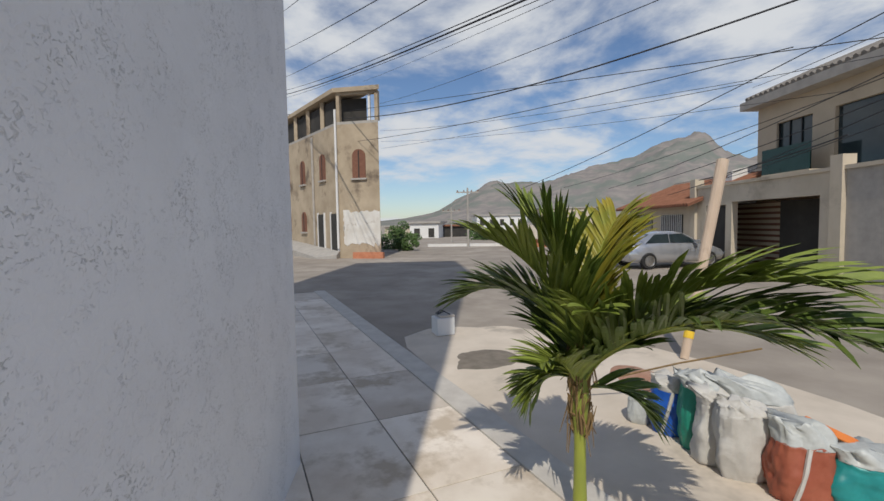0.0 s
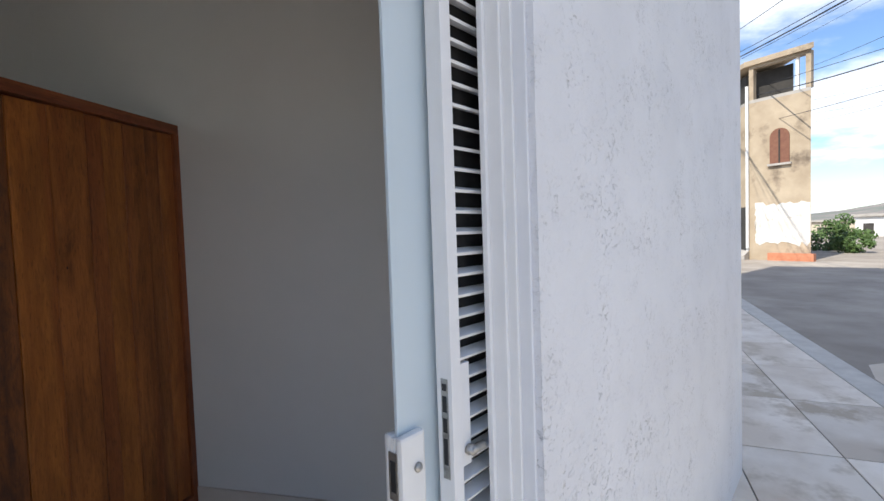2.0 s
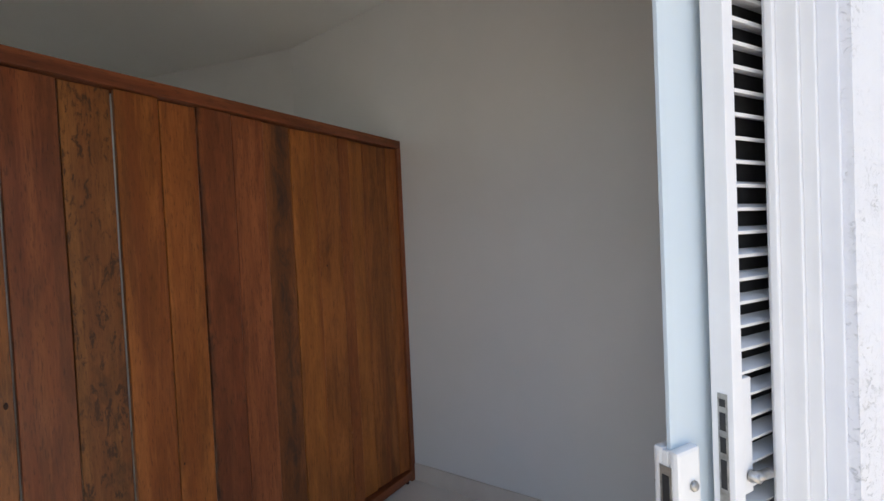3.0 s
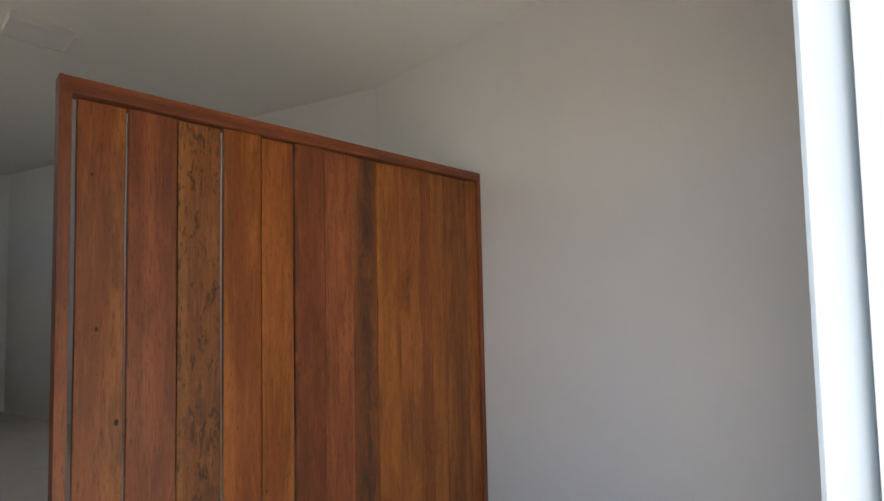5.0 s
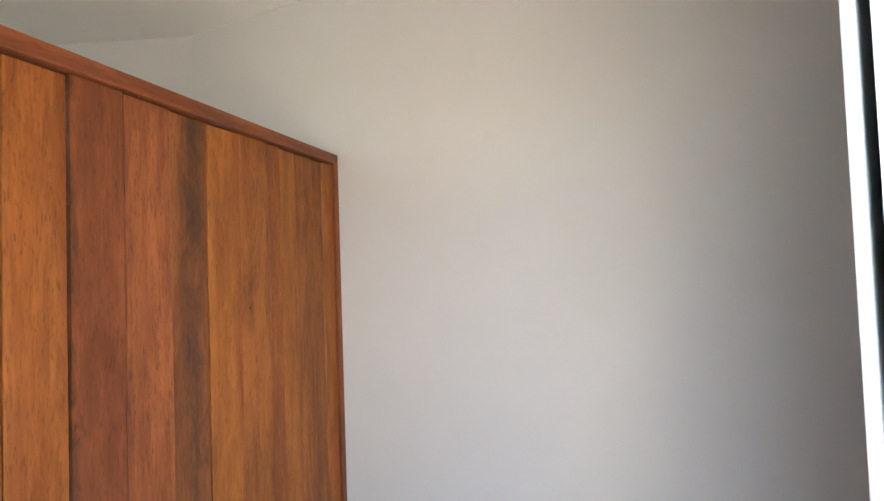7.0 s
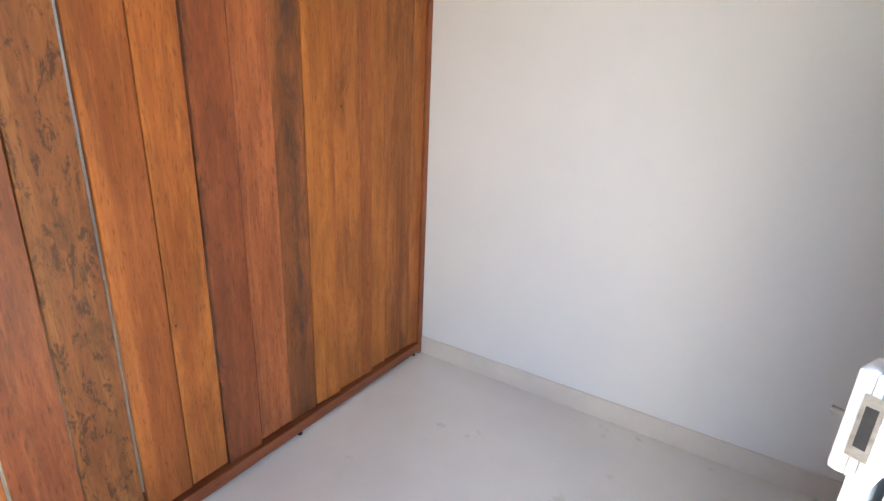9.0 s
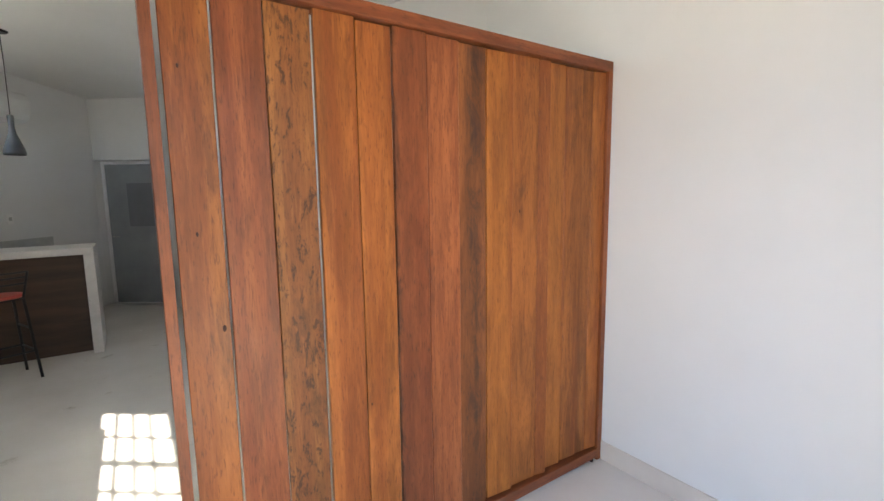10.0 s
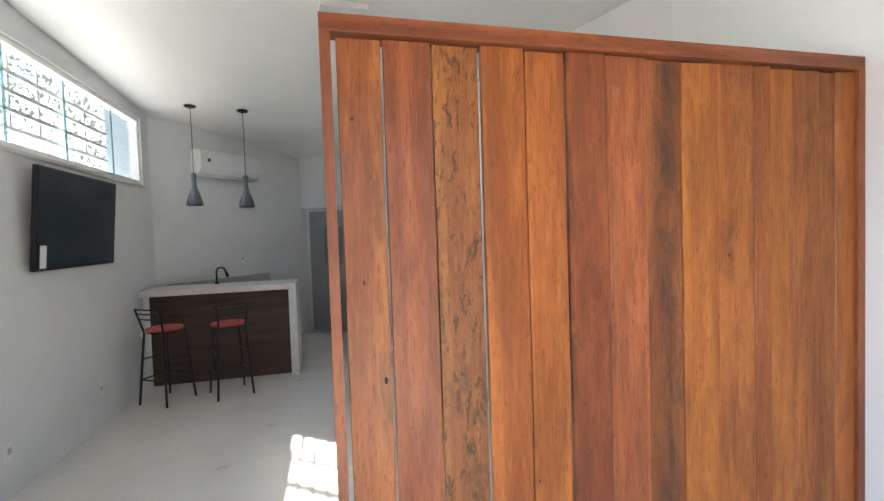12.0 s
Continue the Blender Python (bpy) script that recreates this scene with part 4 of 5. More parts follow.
def palm():
    g = thing("palm_tree", ST @ pose(2.6, -0.80, GROUND), "young green palm with arching feathery fronds on the pavement", "palm")
    prof = [(0.05, 0.0), (0.044, 0.1), (0.037, 0.3), (0.034, 0.5), (0.036, 0.62), (0.048, 0.74), (0.052, 0.84), (0.03, 1.0)]
    part("trunk", lathe(bmesh.new(), prof, 14), TRUNK_G, g, "smooth yellow-green stem", True)
    hb = bmesh.new()
    rnd = random.Random(4)
    for k in range(70):
        a = rnd.uniform(0, math.tau)
        z = rnd.uniform(0.56, 1.05)
        out = rnd.uniform(0.05, 0.13)
        tube(hb, [(0.04 * math.cos(a), 0.04 * math.sin(a), z), (0.07 * math.cos(a), 0.07 * math.sin(a), z + rnd.uniform(0.02, 0.14)), (out * math.cos(a + 0.2), out * math.sin(a + 0.2), z + rnd.uniform(-0.16, 0.26))], rnd.uniform(0.006, 0.012), 5, 0.002)
    part("fibre_sheath", hb, HUSK, g, "dry brown fibrous leaf bases")
    c = (0, 0, 0.80)
    for i, (az, el, ln, dr, n, lf, mt, z) in enumerate([
            (75, 74, 0.95, 118, 46, 0.38, LEAF_D, 0.97), (100, 76, 1.0, 62, 46, 0.42, LEAF, 1.0), (60, 84, 1.0, 40, 44, 0.42, LEAF, 1.0), (-60, 86, 0.92, 42, 44, 0.40, LEAF_Y, 1.0),
            (-70, 84, 0.88, 46, 44, 0.38, LEAF_Y, 0.97), (-98, 50, 0.85, 66, 44, 0.36, LEAF, 0.95), (-146, 52, 1.35, 64, 54, 0.46, LEAF, 0.97), (-155, 42, 1.45, 58, 54, 0.46, LEAF_D, 0.94), (-128, 46, 1.05, 70, 46, 0.40, LEAF, 0.93),
            (95, 30, 0.38, 130, 24, 0.27, LEAF, 0.92), (65, 24, 0.30, 120, 18, 0.25, LEAF_D, 0.90), (-110, 16, 0.42, 90, 24, 0.28, LEAF_D, 0.86), (15, 60, 0.8, 80, 32, 0.34, LEAF_D, 0.92), (170, 74, 0.7, 80, 30, 0.32, LEAF, 0.95), (85, 88, 0.9, 30, 42, 0.42, LEAF_D, 1.0),
            (130, 62, 0.45, 70, 24, 0.30, LEAF, 0.84), (-140, 66, 0.5, 60, 26, 0.30, LEAF_D, 0.84), (-30, 64, 0.5, 70, 26, 0.30, LEAF, 0.84), (40, 70, 0.5, 60, 26, 0.30, LEAF_D, 0.86)]):
        frond(g, (0, 0, z), az, el, ln, dr, n, lf, mt, 100 + i)
    return g


palm()


# ---- sacks ----
def sack(name, m, w, d, h, material, label, seed, top=None, top_h=0.0, lean=0.0, band=None, cat="sack", flop=0.0):
    """A filled sack: soft squarish body, creased, with a gathered mouth."""
    g = thing(name, m, label, cat, "sacks of rubble")
    def body(z0, z1, mt, pn, taper, lab="", grow=0.0):
        bm = bmesh.new()
        n, k = 64, 26
        rings = []
        for i in range(k + 1):
            f = i / k
            z = z0 + (z1 - z0) * (f - 0.3 * f * f * (taper and flop != 0))
            g_all = z / max(h + top_h, 0.01)
            bulge = 1 + 0.10 * math.sin(math.pi * min(1, f * 1.1)) if not taper else 1.0
            shrink = (1 - 0.20 * f ** 1.6 - 0.5 * max(0, f - 0.85)) if taper else (0.90 + 0.1 * min(1, f * 6) if f < 0.2 else 1)
            ring = []
            for j in range(n):
                a = j * math.tau / n
                c, s = math.cos(a), math.sin(a)
                r = 1 / (abs(c) ** 3.2 + abs(s) ** 3.2) ** (1 / 3.2)
                wv = 1 + 0.16 * noise.noise((c * 1.6 + seed, s * 1.6, z * 6)) - 0.11 * abs(noise.noise((c * 4 + seed, s * 4, z * 9))) - 0.07 * abs(noise.noise((c * 9 + z * 14 + seed, s * 9, z * 16))) - 0.09 * abs(noise.noise((c * 7 + seed, s * 7, z * 2.5 + seed))) + ((0.42 * f * noise.noise((c * 2.6, s * 2.6 + seed, 1 + z * 3)) - 0.3 * f * abs(noise.noise((c * 7, s * 7 + seed, z * 9)))) if taper else 0)
                ring.append(bm.verts.new(((w / 2 + grow) * r * c * bulge * shrink * wv + lean * g_all + (flop * f * f if taper else 0), (d / 2 + grow) * r * s * bulge * shrink * wv, z + (0.08 * f if taper else 0.03) * noise.noise((c * 2.2, s * 2.2, z * 5 + seed)) * (f > 0))))
            rings.append(ring)
        for r0, r1 in zip(rings, rings[1:]):
            for j in range(n):
                bm.faces.new((r0[j], r0[(j + 1) % n], r1[(j + 1) % n], r1[j]))
        bm.faces.new(rings[0])
        bm.faces.new(rings[-1])
        return part(pn, bm, mt, g, lab, True)
    body(0.0, h, material, "body", False)
    if top:
        body(h - 0.005, h + top_h, top, "mouth", True, "crumpled open mouth of the sack")
    if band:
        bmb = bmesh.new()
        tube(bmb, [(-0.075, -d / 2 + 0.012, 0.02), (-0.06, -d / 2 - 0.006, h * 0.3), (-0.04, -d / 2 - 0.010, h * 0.6), (-0.02, -d / 2 + 0.004, h)], 0.016, 6)
        part("strip", bmb, band, g, "pale printed strip")
    return g


GZ = GROUND - 0.046
sack("cement_sack", pose(0.09, -6.34, GZ, 3, 5, 209), 0.34, 0.26, 0.41, SACK_BLUE, "blue and white plastic sack filled with rubble", 1, SACK_W, 0.16, -0.03, SACK_W, flop=-0.06)
sack("rubble_bag", pose(0.37, -6.30, GZ, 0, 0, 200), 0.20, 0.18, 0.22, SACK_CLEAR, "small clear bag of rubble slumped on the ground", 9, SACK_CLEAR, 0.08, 0.0, flop=0.05)
sack("rubble_sack", pose(-0.37, -6.13, GZ, -3, 3, 214), 0.32, 0.27, 0.46, SACK_W, "white woven sack filled with rubble", 2, SACK_W, 0.13, 0.03, flop=-0.14)
sack("rubble_sack", pose(-0.19, -6.25, GZ, 0, 0, 210), 0.30, 0.24, 0.52, SACK_GREEN, "green plastic sack filled with rubble", 3, SACK_CLEAR, 0.14, 0.02, flop=-0.10)
sack("rubble_sack", pose(-0.60, -6.10, GZ, 4, -5, 218), 0.34, 0.25, 0.50, SACK_W, "white woven sack with a creased neck", 4, SACK_W, 0.08, 0.02, flop=-0.05)
sack("rubble_sack", pose(-0.93, -6.10, GZ, -3, 4, 224), 0.36, 0.28, 0.38, SACK_RED, "brick-red plastic sack with a clear torn top", 5, SACK_CLEAR, 0.20, 0.0, SACK_W, flop=-0.08)
sack("rubble_sack", pose(-1.16, -6.36, GZ, 0, 6, 230), 0.52, 0.36, 0.30, SACK_TEAL, "teal plastic sack filled with rubble", 6, SACK_CLEAR, 0.12, 0.04, flop=-0.10)
sack("rubble_sack", pose(-0.50, -6.50, GZ, 0, 0, 212), 0.52, 0.30, 0.46, SACK_W, "broad white sack slumped behind the others", 8, SACK_CLEAR, 0.20, 0.0, flop=-0.22)
sk = thing("orange_strap", pose(-1.06, -6.28, 0.15), "orange plastic strip lying over the sacks", "strap")
part("strip", box(bmesh.new(), -0.20, 0.20, -0.036, 0.036, -0.006, 0.006, 0.002, Matrix.Rotation(radians(-123), 4, "Z") @ Matrix.Rotation(radians(26), 4, "Y") @ Matrix.Rotation(radians(35), 4, "X")), ORANGE, sk)
rod = thing("shovel_handle", ST @ pose(4.5, -2.2, 0.12), "thin wooden handle lying across the sacks", "tool")
part("shaft", tube(bmesh.new(), [(0.1, 0.65, -0.20), (0, -0.2, 0.02), (-0.1, -0.95, 0.18)], 0.010, 8), HUSK, rod)


def concrete_block():
    g = thing("concrete_block", pose(4.38, -6.74, GROUND - 0.06, 0, 0, -14), "rough concrete test block with bent wire on top", "block")
    part("body", bx(-0.16, 0.16, -0.16, 0.16, 0.0, 0.30, 0.018), WHITEWASH, g)
    part("top_slab", bx(-0.14, 0.14, -0.17, 0.10, 0.301, 0.345, 0.008), CONCRETE, g)
    for k in range(3):
        part("wire", tube(bmesh.new(), [(-0.1 + 0.08 * k, -0.1, 0.345), (-0.06 + 0.08 * k, 0.0, 0.40), (0.0 + 0.05 * k, 0.1, 0.345)], 0.008, 6), BLACK_METAL, g)
    return g


concrete_block()


def leaning_post():
    g = thing("wooden_post", ST @ pose(6.1, -3.30, GROUND - 0.07), "pale weathered wooden post with yellow and black tape", "post")
    p0, p1 = Vector((0, 0, 0)), Vector((0.45, -0.76, 2.75))
    part("shaft", tube(bmesh.new(), [p0.lerp(p1, k / 8) for k in range(9)], 0.058, 12, 0.082), POLE_WOOD, g)
    for k, m in enumerate((TAPE_Y, BLACK_METAL, TAPE_Y, BLACK_METAL)):
        a, b = p0.lerp(p1, 0.10 + 0.035 * k), p0.lerp(p1, 0.135 + 0.035 * k)
        part("tape_band", tube(bmesh.new(), [a + Vector((0, 0, 0.0)), b], 0.0665, 12, 0.067), m, g)
    return g


leaning_post()


# ---- far buildings ----
def arch_window(parent, m, w, h, rail=True):
    bm = bmesh.new()
    n = 10
    pts = [(-w / 2, 0), (w / 2, 0), (w / 2, h - w / 2)] + [(w / 2 * math.cos(k * math.pi / n), h - w / 2 + w / 2 * math.sin(k * math.pi / n)) for k in range(1, n)] + [(-w / 2, h - w / 2)]
    f, b = [[bm.verts.new((x, y, z)) for x, z in pts] for y in (-0.05, 0.04)]
    bm.faces.new(f)
    bm.faces.new(b)
    for i in range(len(pts)):
        j = (i + 1) % len(pts)
        bm.faces.new((f[i], f[j], b[j], b[i]))
    wd = part("window", bm, TRIM_BROWN, parent, "brown arched shutter", m=m)
    part("sill", bx(-w / 2 - 0.08, w / 2 + 0.08, -0.14, -0.001, -0.10, -0.001), CONCRETE, wd)
    part("meeting_stile", bx(-0.03, 0.03, -0.075, -0.052, 0.02, h - 0.08), INSIDE_DARK, wd)
    return wd


def ragged_patch(x0, x1, z0, z1):
    """A flaking patch of paint with an uneven outline."""
    rnd = random.Random(12)
    edge = []
    for (ax, az), (bx_, bz) in (((x0, z0), (x1, z0)), ((x1, z0), (x1, z1)), ((x1, z1), (x0, z1)), ((x0, z1), (x0, z0))):
        for k in range(14):
            f = k / 14
            x, z = ax + (bx_ - ax) * f, az + (bz - az) * f
            edge.append((min(x1, x + rnd.uniform(-0.02, 0.09)), z + rnd.uniform(-0.16, 0.10)))
    bm = bmesh.new()
    fr = [bm.verts.new((x, -0.018, z)) for x, z in edge]
    bk = [bm.verts.new((x, -0.002, z)) for x, z in edge]
    bm.faces.new(fr)
    bm.faces.new(bk[::-1])
    for k in range(len(edge)):
        n = (k + 1) % len(edge)
        bm.faces.new((fr[n], fr[k], bk[k], bk[n]))
    return bm


def tower():
    # front from its near right corner, X to the left along the front, Y to the back
    c0, c1, c2 = st(26.0, 3.5, 0), st(26.5, 5.97, 0), st(33.4, 11.2, 0)
    ax = (c1 - c0)
    wide = ax.length
    ang = math.degrees(math.atan2(-(c1 - c0).y, -(c1 - c0).x))
    M = pose(c1.x, c1.y, -0.35, 0, 0, ang)         # X runs right along the front, Y to the back
    deep = 7.2
    g = thing("apartment_building", M, "tall narrow weathered brown building with an open roof loggia", "building")
    b2 = M.inverted() @ c2
    kx = b2.x / b2.y                                # the long side runs off at an angle
    def side(y):
        return kx * y
    base = [(0, 0), (wide, 0), (wide + side(deep), deep), (side(deep), deep)]
    part("wall", prism(base, -2.0, 7.75), TOWER, g)
    part("whitewash", ragged_patch(0.25, wide - 0.01, 0.85, 2.75), TOWER_WHITE, g, "flaking white patch of paint")
    part("plinth", bx(0.9, wide + 0.2, -0.30, -0.021, -2.0, 0.38), BRICK, g, "raw brick plinth")
    # loggia
    part("parapet", prism(base, 7.751, 7.90), CONCRETE, g)
    part("roof", prism([(-0.15, -0.15), (wide + 0.15, -0.15), (wide + 0.15 + side(deep), deep), (side(deep) - 0.15, deep)], 9.55, 9.80), TOWER, g)
    # solid dark block stands for the shade inside the loggia
    part("loggia_shade", prism([(0.35 + side(0.7), 0.7), (wide - 0.12 + side(0.7), 0.7), (wide - 0.12 + side(deep - 0.2), deep - 0.2), (0.35 + side(deep - 0.2), deep - 0.2)], 7.901, 9.349), INSIDE_DARK, g)
    for x in (0.0, wide - 0.2):
        part("pillar", bx(x, x + 0.2, 0.0, 0.3, 7.901, 9.549), TOWER, g)
    part("thin_pillar", bx(wide - 0.62, wide - 0.50, 0.1, 0.24, 7.901, 9.549), WHITEWASH, g)
    for k in range(1, 5):
        y = k * 1.55
        part("pillar", bx(side(y), side(y) + 0.25, y, y + 0.3, 7.901, 9.549), TOWER, g)
    part("verge", prism([(-0.02 , -0.5), (-0.02, -0.02), (side(deep) - 0.02, deep), (side(deep) - 1.6, deep - 0.4), (-1.2, -0.6)], -0.5, 0.4, top=[0.25, 0.45, 1.1, 1.0, 0.1]), CONCRETE, g, "worn pavement beside the building")
    part("beam", bx(0.2, wide - 0.2, 0.001, 0.28, 9.40, 9.549), TOWER, g)
    arch_window(g, Matrix.Translation((wide * 0.52, 0.0, 4.65)), 0.80, 1.65)
    SM = Matrix.Rotation(math.atan2(1, kx) - math.pi, 4, "Z")
    d = Vector((kx, 1, 0)).normalized()
    for k, yy in enumerate((2.2, 5.6, 8.6)):
        for z, h in ((4.75, 1.6), (1.55, 1.35)):
            if z < 2 and k == 0:
                continue
            arch_window(g, Matrix.Translation((d.x * yy - 0.0, d.y * yy, z)) @ SM, 0.85, h)
    for yy in (0.6, 2.6):
        dr = part("door", bx(-0.45, 0.45, -0.06, 0.03, 0.0, 2.2), INSIDE_DARK, g, m=Matrix.Translation((d.x * yy, d.y * yy, 0.45)) @ SM)
        for sx in (-0.55, 0.47):
            part("door_frame", bx(sx, sx + 0.1, -0.09, -0.002, 0.0, 2.3), WHITEWASH, dr)
    part("downpipe", tube(bmesh.new(), [(-0.06, -0.08, 0.6), (-0.06, -0.08, 8.6)], 0.07, 8), WHITEWASH, g, "pale downpipe")
    part("downpipe", tube(bmesh.new(), [(d.x * 3.6 - 0.1, d.y * 3.6, 0.3), (d.x * 3.6 - 0.1, d.y * 3.6, 7.6)], 0.08, 8), CONCRETE, g)
    return g


tower()
LINE = -11.85      # the far side of the street, to the left of its axis


def low_house():
    g = thing("low_house", ST @ pose(21.0, LINE, GROUND - 0.07), "low house with a clay tile roof and barred windows", "house")
    part("wall", bx(0, 7.5, -6.0, 0.0, -0.3, 2.55), CREAM, g)
    bm = bmesh.new()
    a = [bm.verts.new(p) for p in ((-0.5, 0.7, 2.50), (8.0, 0.7, 2.50), (8.0, -3.0, 3.95), (-0.5, -3.0, 3.95))]
    bm.faces.new(a)
    r = bmesh.ops.extrude_face_region(bm, geom=bm.faces[:])
    bmesh.ops.translate(bm, vec=(0, 0, 0.08), verts=[v for v in r["geom"] if isinstance(v, bmesh.types.BMVert)])
    roof = part("roof", bm, ROOF_TILE, g, "weathered clay tile roof")
    for k in range(34):
        x = -0.45 + k * 0.25
        part("roof_tile", tube(bmesh.new(), [(x, 0.74, 2.60), (x, -3.0, 4.06)], 0.075, 6), ROOF_TILE, roof)
    part("rear_roof", bx(-1.0, 8.0, -7.0, -3.0, 3.9, 4.2), ROOF_PALE, g)
    for x in (1.2, 4.4):
        # dark plate on the wall: room shade behind the bars put into colour
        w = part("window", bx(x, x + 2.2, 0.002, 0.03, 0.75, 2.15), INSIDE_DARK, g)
        for k in range(12):
            part("bar", bx(x + 0.05 + k * 0.185, x + 0.09 + k * 0.185, 0.05, 0.08, 0.72, 2.18), WHITEWASH, w)
    return g


low_house()


def garden_wall_house():
    g = thing("modern_house", ST @ pose(0, LINE, GROUND - 0.07), "two-storey beige house with a wide eave and a walled garage", "house")
    # street wall with a wide garage opening
    part("wall", wall_with_holes(13.5, 21.2, -0.25, 0.0, -0.3, 3.3, [(14.2, 18.5, 0.0, 2.6), (18.9, 20.3, 0.0, 2.5)]), CREAM, g, "cream street wall")
    # this stretch is coloured grey because it lies in shade
    part("shaded_wall", bx(8.0, 13.499, -0.25, -0.02, -0.3, 3.3), CONCRETE, g, "plain wall beside the garage, grey to stand for its shade")
    part("coping", bx(7.9, 21.3, -0.32, 0.06, 3.301, 3.42), CREAM, g)
    for x in (13.3, 21.0):
        part("pillar", bx(x, x + 0.42, -0.30, 0.12, -0.3, 3.75), CREAM, g)
    gate = part("gate", bx(18.95, 20.25, -0.18, -0.12, 0.0, 2.45), INSIDE_DARK, g, "dark gate")
    shutter = part("garage_shutter", bx(17.9, 21.0, -1.9, -1.85, 0.0, 2.58), TRIM_BROWN, g, "brown slatted garage screen")
    for k in range(11):
        part("slat", bx(17.9, 21.0, -1.849, -1.80, 0.06 + k * 0.235, 0.19 + k * 0.235), BEIGE, shutter)
    # dark block added in place of the garage's own shade
    part("garage_shade", bx(13.0, 17.85, -1.9, -1.5, 0.0, 2.58), INSIDE_DARK, g)
    # upper floor, set back
    part("upper_wall", wall_with_holes(6.0, 21.6, -3.4, -3.15, 2.6, 7.0, [(18.45, 20.4, 3.75, 6.1), (9.5, 17.4, 3.3, 6.1)]), BEIGE, g, "beige upper wall")
    part("side_wall", bx(21.35, 21.599, -9.0, -3.401, 2.6, 7.0), BEIGE, g)
    part("window", bx(18.45, 20.4, -3.35, -3.30, 3.75, 6.1), GLASS_DARK, g, "dark balcony window")
    part("window", bx(9.5, 17.4, -3.35, -3.30, 3.3, 6.1), GLASS_DARK, g, "large dark glazing")
    for x in (18.45, 19.1, 19.75, 20.35):
        part("window_frame", bx(x, x + 0.05, -3.295, -3.25, 3.76, 6.09), BLACK_METAL, g)
    part("balcony_floor", bx(17.5, 20.1, -3.149, -2.3, 3.62, 3.78), CREAM, g)
    part("balcony_glass", bx(17.5, 20.1, -2.33, -2.31, 3.79, 4.85), GREEN_GLASS, g, "green glass balustrade")
    part("balcony_side", bx(20.08, 20.10, -3.14, -2.34, 3.79, 4.85), GREEN_GLASS, g)
    part("eave", bx(5.0, 21.95, -9.5, -2.5, 7.0, 7.36), CONCRETE, g, "thick pale eave")
    for k in range(54):
        x = 5.1 + k * 0.31
        part("roof_tile", tube(bmesh.new(), [(x, -2.55, 7.42), (x, -6.0, 8.9)], 0.12, 6), ROOF_GREY, g)
    part("terrace", bx(11.0, 22.0, -3.149, -0.33, 3.0, 3.25), CREAM, g)
    part("gable", prism([(21.65, -8.0), (22.9, -8.0), (22.9, -2.0), (21.65, -2.0)], 2.6, 5.0, top=[5.6, 5.0, 3.3, 4.2]), WHITEWASH, g)
    return g


garden_wall_house()


